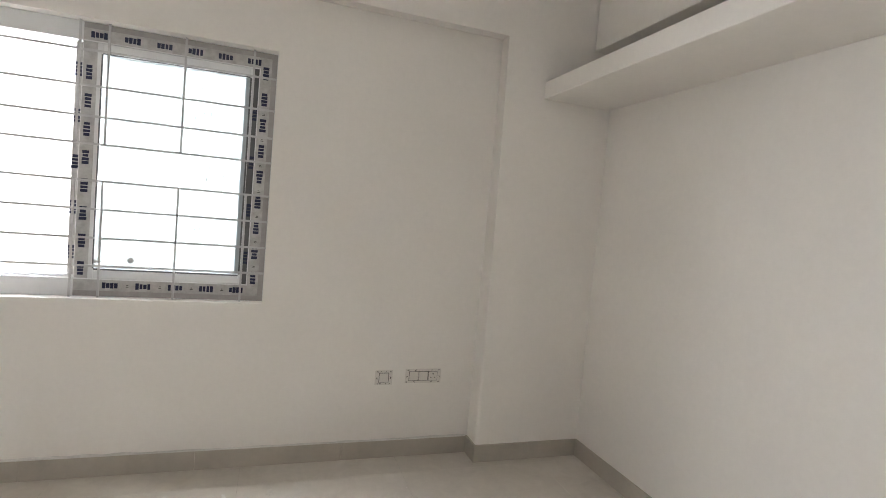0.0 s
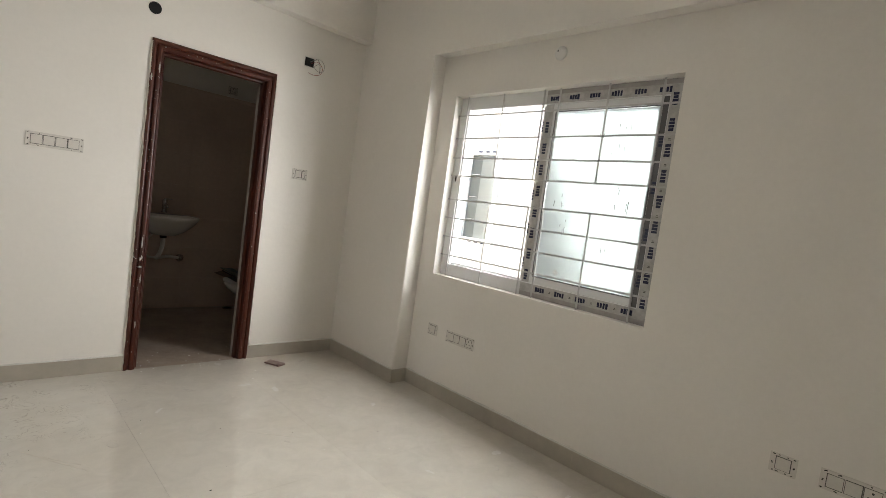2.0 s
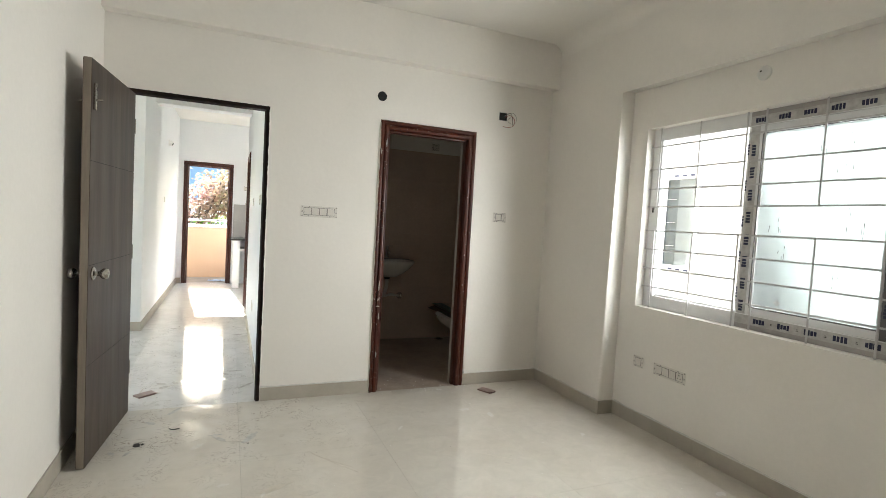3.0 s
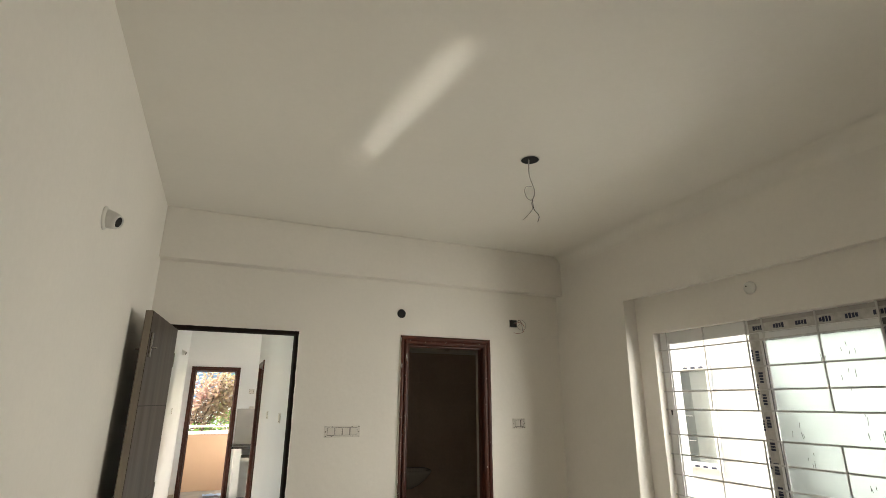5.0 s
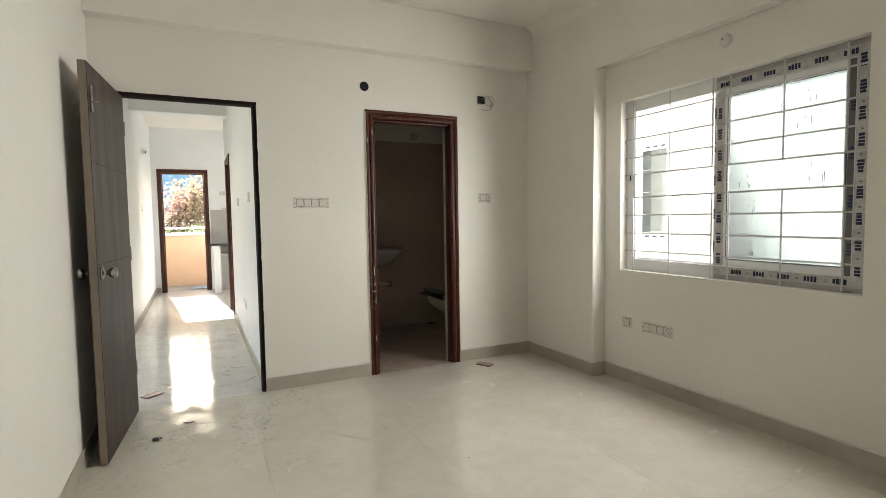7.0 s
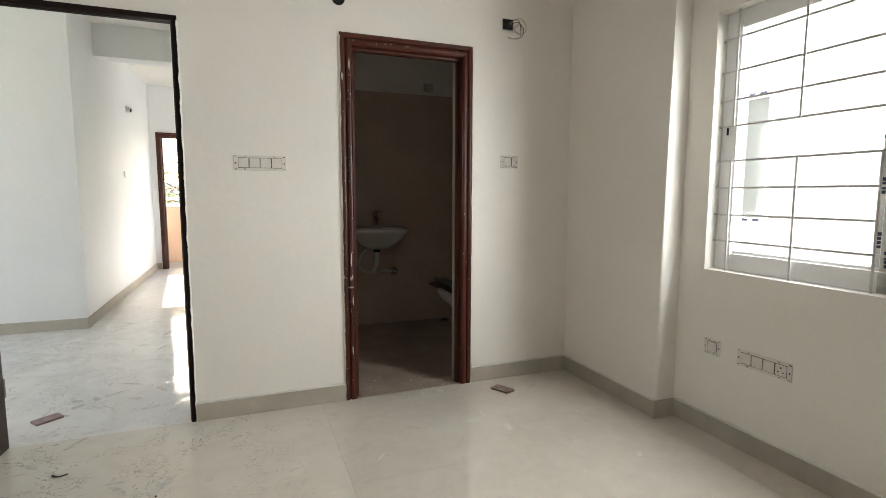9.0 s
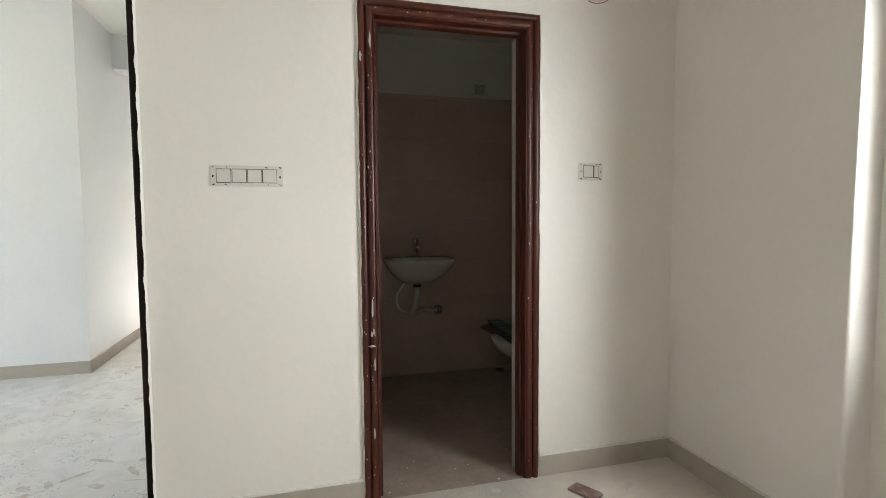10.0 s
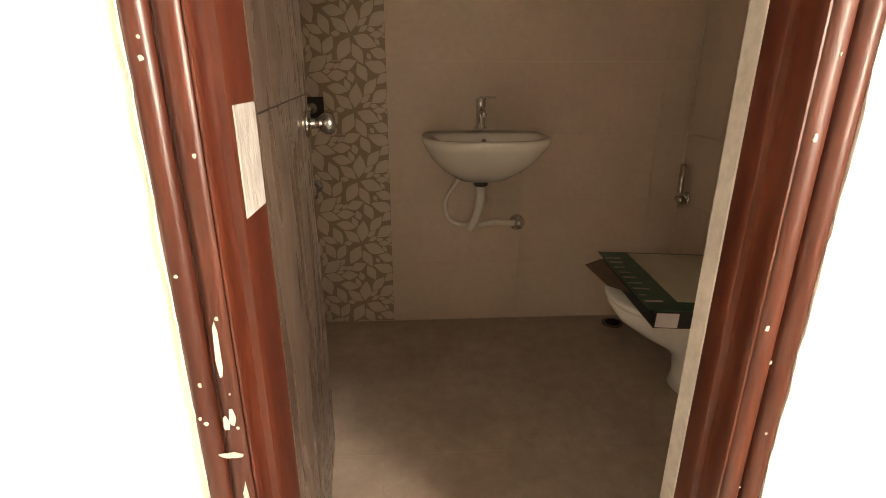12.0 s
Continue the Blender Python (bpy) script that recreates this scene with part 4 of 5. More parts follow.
def lamp_point():
    ob = thing("lamp_point", (2.534, Y_DOOR, 2.257), "open black wall box with a loop of loose wires", "wall box")
    part("box_rim", boxes((-0.040, 0.040, -0.004, 0, -0.036, 0.036)), PUTTY, ob)
    part("opening", boxes((-0.036, 0.036, -0.0055, -0.004, -0.031, 0.031)), BLACK, ob)
    wires("wire", ob, (
        ([(0, 0, 0), (0.035, -0.03, 0.022), (0.075, -0.035, 0.032), (0.112, -0.03, 0.0), (0.104, -0.03, -0.045), (0.06, -0.03, -0.055), (0.03, -0.03, -0.03), (0.062, -0.03, 0.0)], 0.0019, WIRE_WHITE),
        ([(0.01, 0, -0.01), (0.05, -0.03, 0.012), (0.095, -0.03, -0.02), (0.085, -0.03, -0.07), (0.03, -0.03, -0.09), (-0.01, -0.025, -0.082)], 0.0019, WIRE_RED),
        ([(0.01, 0, -0.01), (0.04, -0.028, 0.028), (0.068, -0.03, 0.012), (0.078, -0.03, -0.04), (0.075, -0.03, -0.068)], 0.0018, WIRE_DARK)))
    return ob


lamp_point()
hole = thing("pipe_hole", (1.492, Y_DOOR, 2.274), "round black pipe hole in the wall above the door", "pipe hole")
part("sleeve", lathe([(0.032, 0), (0.036, 0), (0.035, 0.004), (0.032, 0.004)], TURN_TO_Y), BLACK, hole)
part("opening", lathe([(0, 0.001), (0.0325, 0.001), (0.0325, 0.002), (0, 0.002)], TURN_TO_Y), BLACK, hole)
disc = thing("ceiling_rose", (X_WIN, 2.168, 2.270), "round white plastic blanking cover on the wall", "cover")
M_IN = pose(0, 0, 0, 0, -90, 0)
part("cover", lathe([(0, 0), (0.040, 0), (0.040, 0.008), (0.034, 0.016), (0.022, 0.019), (0, 0.019)], M_IN), PLASTIC, disc, "", True)
part("knockout", lathe([(0, 0.0192), (0.005, 0.0192), (0.005, 0.0198), (0, 0.0198)], Matrix.Translation((0, 0.012, 0.01)) @ M_IN, 10), GREYLINE, disc)
holder = thing("lamp_holder", (X_LEFT, 2.285, 2.258), "white angled lamp holder on the wall", "lamp holder")
M_OUT = pose(0, 0, 0, 0, 90, 0)
part("base", lathe([(0, 0), (0.046, 0), (0.046, 0.006), (0.040, 0.012), (0, 0.012)], M_OUT), PLASTIC, holder, "", True)
M_TIP = Matrix.Translation((0.008, 0, 0)) @ Vector((1, -0.35, -0.35)).to_track_quat("Z", "Y").to_matrix().to_4x4()
part("cup", lathe([(0, 0), (0.036, 0), (0.035, 0.020), (0.030, 0.044), (0.025, 0.054), (0.0225, 0.054), (0.021, 0.040), (0, 0.040)], M_TIP), PLASTIC, holder, "white tapering cup", True)
part("socket", lathe([(0, 0.041), (0.0205, 0.041), (0.0205, 0.050), (0, 0.050)], M_TIP, 16), BLACK, holder)

copy_thing(holder, Matrix.Translation((HX0, 8.70, 2.28)))

# ---- bathroom fittings ----
def washbasin():
    ob = thing("washbasin", (2.078, BY1, -0.016), "white ceramic wall-hung washbasin", "washbasin")
    bm = bmesh.new()
    sides = 36

    def ring(hw, d0, d1, z, sharp):
        """Half-oval plan: flat back at depth d0, bowed front at depth d1."""
        vs = []
        for j in range(sides):
            a = 2 * math.pi * j / sides
            c, s = math.cos(a), math.sin(a)
            x = hw * math.copysign(abs(c) ** sharp, c)
            dep = (d0 + d1) / 2 + (d1 - d0) / 2 * math.copysign(abs(s) ** (0.35 if s < 0 else 0.9), s)
            vs.append(bm.verts.new((x, -dep, z)))
        return vs

    rings = [ring(0.06, 0.004, 0.16, 0.735, 0.7), ring(0.10, 0.003, 0.20, 0.742, 0.7), ring(0.165, 0.002, 0.27, 0.785, 0.65), ring(0.215, 0.001, 0.34, 0.84, 0.6),
             ring(0.245, 0.0, 0.385, 0.89, 0.55), ring(0.255, 0.0, 0.40, 0.912, 0.5), ring(0.255, 0.0, 0.40, 0.926, 0.5), ring(0.248, 0.0, 0.393, 0.932, 0.5),
             ring(0.215, 0.125, 0.365, 0.930, 0.6), ring(0.205, 0.135, 0.355, 0.922, 0.65), ring(0.17, 0.155, 0.33, 0.885, 0.75), ring(0.08, 0.19, 0.28, 0.862, 0.9), ring(0.02, 0.22, 0.25, 0.858, 1)]
    for a, b in zip(rings, rings[1:]):
        for j in range(sides):
            k = (j + 1) % sides
            bm.faces.new((a[j], a[k], b[k], b[j]))
    bm.faces.new(rings[0])
    bm.faces.new(rings[-1])
    part("bowl", bm, CERAMIC, ob, "", True)
    part("waste_ring", lathe([(0.012, 0.8595), (0.024, 0.8595), (0.022, 0.864), (0.012, 0.862)], Matrix.Translation((0, -0.235, 0)), 18), CHROME, ob, "chrome waste ring")
    part("overflow_ring", lathe([(0, 0), (0.010, 0), (0.009, 0.003), (0, 0.003)], Matrix.Translation((0, -0.150, 0.905)) @ TURN_TO_Y, 14), CHROME, ob, "chrome overflow ring")
    return ob


washbasin()
tap = thing("basin_tap", (2.073, BY1 - 0.065, 0.931), "chrome pillar tap with a lever handle on the basin", "tap")
part("body", lathe([(0, 0), (0.026, 0), (0.026, 0.006), (0.020, 0.010), (0.019, 0.085), (0.021, 0.09), (0.021, 0.118), (0.017, 0.124), (0, 0.125)], sides=20), CHROME, tap, "", True)
part("spout", tube([(0, 0, 0.062), (0, -0.04, 0.072), (0, -0.085, 0.070), (0, -0.105, 0.055)], 0.011, 12), CHROME, tap, "", True)
part("lever", boxes((-0.006, 0.062, -0.009, 0.009, 0.122, 0.131), bevel=0.003), CHROME, tap)
waste = thing("waste_pipe", (2.073, BY1, 0), "pale flexible waste pipe with a steel wall flange", "waste pipe")
part("coupling", lathe([(0, 0.695), (0.024, 0.695), (0.030, 0.70), (0.030, 0.715), (0.024, 0.72), (0.024, 0.738), (0, 0.738)], Matrix.Translation((0, -0.12, 0)), 18), GREYLINE, waste, "dark coupling nut", True)
part("trap", tube([(0, -0.12, 0.70), (0, -0.118, 0.63), (-0.012, -0.11, 0.56), (-0.03, -0.10, 0.515), (-0.045, -0.095, 0.497)], 0.019, 14), HOSE, waste, "pale corrugated pipe", True)
part("elbow", tube([(-0.042, -0.095, 0.500), (0.0, -0.09, 0.508), (0.07, -0.075, 0.518), (0.14, -0.05, 0.506), (0.182, -0.02, 0.498)], 0.014, 12), HOSE, waste, "", True)
part("flange", lathe([(0, 0), (0.036, 0), (0.036, 0.010), (0.030, 0.016), (0.021, 0.022), (0.020, 0.055), (0.017, 0.060), (0, 0.060)], Matrix.Translation((0.19, -0.001, 0.497)) @ pose(0, 0, 0, 0, -24, 0) @ TURN_TO_Y, 20), CHROME, waste, "chrome wall flange", True)
hose = thing("supply_hose", (2.073, BY1, 0), "thin pale water supply hose under the basin", "hose")
part("hose_line", tube([(-0.06, -0.07, 0.745), (-0.10, -0.07, 0.70), (-0.145, -0.06, 0.62), (-0.135, -0.05, 0.54), (-0.09, -0.04, 0.505), (-0.03, -0.04, 0.50), (0.01, -0.02, 0.50)], 0.0095, 10), HOSE, hose, "", True)


def toilet():
    ob = thing("toilet", (BX1, 5.06, 0), "white ceramic toilet against the tiled wall", "toilet")
    bm = bmesh.new()
    sides = 32

    def ring(front, back, hw, z):
        vs = []
        for j in range(sides):
            a = 2 * math.pi * j / sides
            c, s = math.cos(a), math.sin(a)
            x = -((front + back) / 2 + (front - back) / 2 * math.copysign(abs(c) ** 0.8, c))
            vs.append(bm.verts.new((x, hw * math.copysign(abs(s) ** 0.85, s), z)))
        return vs

    rings = [ring(0.25, 0.02, 0.10, 0.0), ring(0.24, 0.02, 0.095, 0.05), ring(0.25, 0.02, 0.095, 0.13), ring(0.31, 0.02, 0.115, 0.19), ring(0.42, 0.01, 0.15, 0.255),
             ring(0.50, 0.0, 0.175, 0.315), ring(0.528, 0.0, 0.185, 0.36), ring(0.525, 0.0, 0.182, 0.375), ring(0.49, 0.16, 0.14, 0.375), ring(0.46, 0.18, 0.12, 0.32), ring(0.38, 0.25, 0.06, 0.24)]
    for a, b in zip(rings, rings[1:]):
        for j in range(sides):
            k = (j + 1) % sides
            bm.faces.new((a[j], a[k], b[k], b[j]))
    bm.faces.new(rings[0])
    bm.faces.new(rings[-1])
    part("bowl", bm, CERAMIC, ob, "", True)
    bm = bmesh.new()
    outer = [ring(0.53, 0.06, 0.187, 0.378), ring(0.535, 0.055, 0.19, 0.384), ring(0.535, 0.055, 0.19, 0.394), ring(0.525, 0.06, 0.185, 0.400)]
    for a, b in zip(outer, outer[1:]):
        for j in range(sides):
            k = (j + 1) % sides
            bm.faces.new((a[j], a[k], b[k], b[j]))
    bm.faces.new(outer[0])
    bm.faces.new(outer[-1])
    part("seat_cover", bm, PLASTIC, ob, "white plastic seat cover", True)
    return ob


toilet()


def carton():
    ob = thing("opened_carton", Matrix.Translation((2.525, 4.80, 0.402)) @ pose(0, 0, 0, 0, 2, -3), "flattened green and white printed carton lying on the toilet", "carton")
    W, D, T = 0.44, 0.53, 0.062
    part("base_board", boxes((0.015, W, 0, D, 0, 0.004)), BROWN_CARD, ob, "brown inner board")
    part("front_wall", boxes((0.0, W, 0, 0.004, 0, T - 0.004)), BLACK_CARD, ob, "black printed side")
    part("label", boxes((0.004, 0.075, -0.002, -0.0005, 0.004, T - 0.010)), LABEL, ob, "pale paper label")
    part("left_wall", boxes((0.0, 0.004, 0.004, D, 0, T - 0.02)), BLACK_CARD, ob)
    lid = part("lid", boxes((-0.02, W, 0, D + 0.01, T - 0.004, T)), GREEN_CARD, ob, "green printed lid")
    part("white_panel", boxes((0.095, W - 0.005, 0.065, D - 0.005, T + 0.0002, T + 0.0016)), CARD, lid, "plain pale panel")
    flap = bmesh.new()
    v = [flap.verts.new(p) for p in ((-0.004, 0.20, 0.03), (-0.004, D + 0.005, 0.03), (-0.075, D - 0.02, 0.012), (-0.05, 0.30, 0.012))]
    f = flap.faces.new(v)
    r = bmesh.ops.extrude_face_region(flap, geom=[f])
    bmesh.ops.translate(flap, vec=(0, 0, 0.003), verts=[g for g in r["geom"] if isinstance(g, bmesh.types.BMVert)])
    part("flap", flap, BROWN_CARD, ob, "loose brown flap")
    r = random.Random(2)
    for k in range(9):
        y = 0.06 + k * 0.05
        part("print_bar", boxes((-0.012, r.uniform(0.01, 0.05), y, y + r.uniform(0.006, 0.014), T + 0.0002, T + 0.0012)), CARD, lid)
    return ob


carton()
corner_valve = thing("angle_valve", (1.353, BY1, 0.675), "chrome angle valve on the patterned tiles behind the door", "angle valve")
part("flange", lathe([(0, 0), (0.030, 0), (0.030, 0.006), (0.014, 0.012), (0, 0.012)], TURN_TO_Y, 18), CHROME, corner_valve, "", True)
part("valve_body", tube([(0, -0.005, 0), (0, -0.055, 0)], 0.012, 12, 2), CHROME, corner_valve, "", True)
part("valve_knob", tube([(0, -0.045, 0), (0, -0.047, -0.045)], 0.014, 12, 2), CHROME, corner_valve, "", True)
valve = thing("health_faucet_point", (BX1, 5.60, 0.62), "chrome angle valve and spray holder on the tiles", "angle valve")
part("flange", lathe([(0, 0), (0.028, 0), (0.028, 0.006), (0, 0.010)], Matrix.Translation((0, 0, 0)) @ M_IN, 18), CHROME, valve, "", True)
part("valve_body", tube([(0, 0, 0), (-0.05, 0, 0)], 0.012, 12, 2), CHROME, valve, "", True)
part("valve_knob", tube([(-0.045, 0, 0), (-0.045, -0.045, -0.005)], 0.014, 12, 2), CHROME, valve, "", True)
part("spray_head", tube([(-0.035, 0, 0.02), (-0.035, 0.005, 0.10), (-0.04, -0.005, 0.15)], 0.013, 12), CHROME, valve, "", True)
mixer = thing("concealed_mixer", (1.361, BY1 - 0.007, 1.008), "black concealed mixer box with a chrome spindle", "mixer")
part("box", boxes((-0.052, 0.052, -0.004, 0, -0.05, 0.05)), BLACK, mixer)
part("spindle", lathe([(0, 0), (0.022, 0), (0.022, 0.018), (0.012, 0.022), (0.012, 0.045), (0, 0.046)], Matrix.Translation((0.006, -0.004, 0.004)) @ TURN_TO_Y, 18), CHROME, mixer, "", True)
bib = thing("bib_tap", (1.345, BY1 - 0.007, 0.655), "small chrome wall tap below the mixer box", "tap")
part("body", tube([(0, 0, 0), (0, -0.06, 0), (0, -0.085, -0.025)], 0.011, 12), CHROME, bib, "", True)
part("lever", boxes((-0.006, 0.006, -0.06, -0.02, 0.012, 0.024), bevel=0.002), CHROME, bib)
drain = thing("floor_drain", (2.742, 5.59, 0.0), "round dark floor drain by the wall", "drain")
part("grate", lathe([(0, 0), (0.05, 0), (0.05, 0.004), (0.044, 0.006), (0, 0.006)], sides=20), STEEL, drain)
part("opening", lathe([(0, 0.0062), (0.034, 0.0062), (0.034, 0.0070), (0, 0.0070)], sides=16), BLACK, drain)

# ---- kitchen counter ----
counter = thing("kitchen_counter", (0.54, 9.75, 0), "white masonry kitchen counter with a dark granite top", "counter")
part("leg", boxes((0.0, 0.11, 0.0, 0.6, 0, 0.83)), HALL_PAINT, counter)
part("leg", boxes((0.9, 1.0, 0.0, 0.6, 0, 0.83)), HALL_PAINT, counter)
part("leg", boxes((1.9, 2.0, 0.0, 0.6, 0, 0.83)), HALL_PAINT, counter)
part("slab", boxes((-0.06, 2.64, -0.03, 0.6, 0.83, 0.86), bevel=0.004), GRANITE, counter, "dark granite slab")
part("shelf", boxes((0.11, 0.9, 0.05, 0.6, 0.64, 0.68)), PAINT, counter)
splash = thing("kitchen_splashback", (0.53, 10.35, 0.862), "grey-beige tiled splashback above the kitchen counter", "wall tiles", kind="structure")
SPLASH = material("splashback_tile", (0.52, 0.495, 0.46), 0.35, vary=0.1, vary_scale=5, fine=0.06, per_object=0.05)
for k in range(4):
    for q in range(2):
        part("wall_tile", boxes((0.6 * k + 0.001, 0.6 * k + 0.599, -0.008, -0.001, 0.3 * q + 0.001, 0.3 * q + 0.299), bevel=0.0006), SPLASH, splash)
cloth = thing("blue_rag", (0.30, 10.62, 0.0), "crumpled pale blue rag on the balcony floor", "rag")
bm = bmesh.new()
bmesh.ops.create_grid(bm, x_segments=14, y_segments=10, size=0.5)
for v in bm.verts:
    x, y = v.co.x, v.co.y
    v.co = Vector((x * 0.34, y * 0.22, 0.004 + 0.035 * abs(noise.noise((x * 4, y * 4, 2.2))) + 0.01))
part("cloth", bm, material("blue_cloth", (0.30, 0.40, 0.55), 0.9, vary=0.2, vary_scale=12), cloth, "", True)

# ---- loose things on the floor ----
def offcut(at, turn, label):
    ob = thing("marble_offcut", Matrix.Translation(at) @ pose(0, 0, 0, 0, 0, turn), label, "stone offcut", "marble offcuts")
    bm = prism([(-0.066, -0.036), (0.060, -0.038), (0.067, 0.030), (0.05, 0.038), (-0.064, 0.036)], 0, 0.011)
    part("slab", bm, RED_STONE, ob)
    return ob


offcut((2.432, 3.805, 0.0), -62, "small reddish marble offcut near the bathroom doorway")
offcut((-0.055, 4.300, 0.0), 40, "small reddish marble offcut in the hall doorway")
strip = thing("bent_strip", (0.19, 3.615, 0.0), "thin curled dark strip of rubber on the dusty floor", "strip")
part("strip_line", tube([(-0.030, 0.014, 0.004), (-0.014, -0.002, 0.004), (0.006, -0.006, 0.004), (0.028, 0.006, 0.004)], 0.003, 8), DIRT, strip, "", True)
rnd = random.Random(77)


def crumb(x, y, s, mat=DIRT):
    bm = bmesh.new()
    bmesh.ops.create_icosphere(bm, subdivisions=1, radius=s)
    for v in bm.verts:
        v.co *= rnd.uniform(0.6, 1.3)
        v.co.z = v.co.z * 0.5 + s * 0.4
        v.co += Vector((x, y, 0))
    return bm


def debris(name, spots, mat, label):
    bm = bmesh.new()
    for x, y, s in spots:
        sub = crumb(x, y, s)
        me = bpy.data.meshes.new("tmp")
        sub.to_mesh(me)
        sub.free()
        bm.from_mesh(me)
    ob = part(name, bm, mat)
    return tagged(ob, label, "debris", "", "stuff")


debris("plaster_crumbs", [(rnd.uniform(1.5, 2.4), 4.0 + rnd.gauss(0.0, 0.18), rnd.uniform(0.002, 0.006)) for k in range(45)]
       + [(rnd.uniform(0, 2.9), rnd.uniform(0.5, 3.9), rnd.uniform(0.0015, 0.004)) for k in range(40)], PUTTY, "small crumbs of white plaster on the floor")
debris("dirt_crumbs", [(rnd.uniform(-0.3, 0.6), rnd.uniform(4.2, 8.5), rnd.uniform(0.002, 0.005)) for k in range(50)]
       + [(0.02, 3.42, 0.018), (0.045, 3.43, 0.012), (0.6, 3.3, 0.006), (1.5, 2.4, 0.005)] + [(rnd.uniform(0, 2.8), rnd.uniform(1, 3.8), 0.002) for k in range(20)], DIRT, "dark crumbs of building dirt")


def smear(at, turn, w, h, seed):
    r = random.Random(seed)
    bm = bmesh.new()
    pts = []
    n = 22
    for k in range(n):
        a = 2 * math.pi * k / n
        q = 1 + r.uniform(-0.25, 0.2)
        pts.append((w * q * math.cos(a), h * q * math.sin(a)))
    return prism(pts, 0.0002, 0.0007, Matrix.Translation(at) @ pose(0, 0, 0, 0, 0, turn))


for i, (x, y, t, w, h) in enumerate(((1.02, 2.95, -55, 0.17, 0.004), (1.05, 2.93, -50, 0.10, 0.003), (0.70, 2.75, 20, 0.09, 0.02), (1.95, 2.75, -40, 0.14, 0.003), (0.42, 2.3, -60, 0.22, 0.004))):
    tagged(part("floor_scuff", smear((x, y, 0), t, w, h, i), STAIN), "brown rubbed scuff on the pale floor tile", "scuff", "floor scuffs", "structure")

r_film = random.Random(52)
for k in range(34):
    x, y = r_film.uniform(0.1, 2.95), r_film.uniform(1.2, 3.95)
    pale = r_film.random() < 0.45
    tagged(part("floor_smudge", smear((x, y, 0), r_film.uniform(-90, 90), r_film.uniform(0.015, 0.05), r_film.uniform(0.006, 0.022), 90 + k), PALE_DUST if pale else SMUDGE),
           "pale dusty smudge on the floor tile" if pale else "brownish smudge on the floor tile", "smudge", "floor smudges", "structure")
r_dirt = random.Random(31)
for k in range(26):
    x, y = r_dirt.uniform(-0.1, 0.62), r_dirt.choice((r_dirt.uniform(3.2, 4.6), r_dirt.uniform(4.2, 7.0)))
    tagged(part("dust_streak", smear((x, y, 0), r_dirt.uniform(-70, 70), r_dirt.uniform(0.02, 0.09), r_dirt.uniform(0.006, 0.025), 40 + k), DUST), "grey dusty streak on the polished floor", "streak", "dust streaks", "structure")


r_rub = random.Random(77)
for k in range(20):
    x, y = r_rub.uniform(-0.15, 0.60), 3.25 + abs(r_rub.gauss(0, 0.75))
    tagged(part("rubbed_streak", smear((x, y, 0), r_rub.gauss(0, 40) + 90 * (r_rub.random() < 0.3), r_rub.uniform(0.02, 0.08), r_rub.uniform(0.002, 0.005), 300 + k), SMUDGE),
           "brownish rubbed streak on the dusty floor", "streak", "rubbed streaks", "structure")


def putty_bead(name, a, b, out, seed):
    """An uneven bead of putty between skirting and plaster."""
    r = random.Random(seed)
    a, b, out = Vector(a), Vector(b), Vector(out)
    n = int((b - a).length / 0.03)
    bm = bmesh.new()
    prev = None
    for k in range(n + 1):
        p = a.lerp(b, k / n)
        h = 0.002 + 0.007 * max(0, noise.noise((k * 0.35, seed, 0.5)) + 0.25) + r.uniform(0, 0.002)
        now = [bm.verts.new(p + Vector((0, 0, 0.0965))), bm.verts.new(p + out * 0.010 + Vector((0, 0, 0.0965))), bm.verts.new(p + out * 0.0085 + Vector((0, 0, 0.098 + h * 0.5))), bm.verts.new(p + Vector((0, 0, 0.099 + h)))]
        if prev:
            for i in range(4):
                bm.faces.new((prev[i], prev[(i + 1) % 4], now[(i + 1) % 4], now[i]))
        prev = now
    return structure(name, bm, PUTTY, "uneven white putty bead along the skirting", "trim")


putty_bead("putty_bead_window", (X_WIN, 0.28, 0), (X_WIN, 3.13, 0), (-1, 0, 0), 3)
putty_bead("putty_bead_door", (HD1, Y_DOOR, 0), (BD0 - 0.002, Y_DOOR, 0), (0, -1, 0), 7)
putty_bead("putty_bead_corner", (BD1 + 0.002, Y_DOOR, 0), (X_COL - 0.01, Y_DOOR, 0), (0, -1, 0), 9)
putty_bead("putty_bead_column", (X_COL, 3.16, 0), (X_COL, Y_DOOR - 0.01, 0), (-1, 0, 0), 12)

# ---- pieces: skirting, floor tiles, wall tiles ----
def skirting(name, runs, label):
    ob = thing(name, (0, 0, 0), label, "skirting", kind="structure")
    for x0, y0, x1, y1 in runs:
        a, b = Vector((x0, y0, 0)), Vector((x1, y1, 0))
        d = b - a
        n = max(1, round(d.length / 0.8))
        side = Vector((-d.y, d.x, 0)).normalized() * 0.009
        gap = d.normalized() * 0.0008
        for k in range(n):
            p, q = a + d * (k / n) + gap, a + d * ((k + 1) / n) - gap
            bm = bmesh.new()
            prof = ((0, 0), (1, 0), (1, 0.094), (0.7, 0.098), (0, 0.098))
            ends = [[bm.verts.new(c + side * u + Vector((0, 0, z))) for u, z in prof] for c in (p, q)]
            bm.faces.new(ends[0])
            bm.faces.new(ends[1])
            for i in range(5):
                j = (i + 1) % 5
                bm.faces.new((ends[0][i], ends[0][j], ends[1][j], ends[1][i]))
            part("skirting_tile", bm, SKIRT, ob)
    return ob


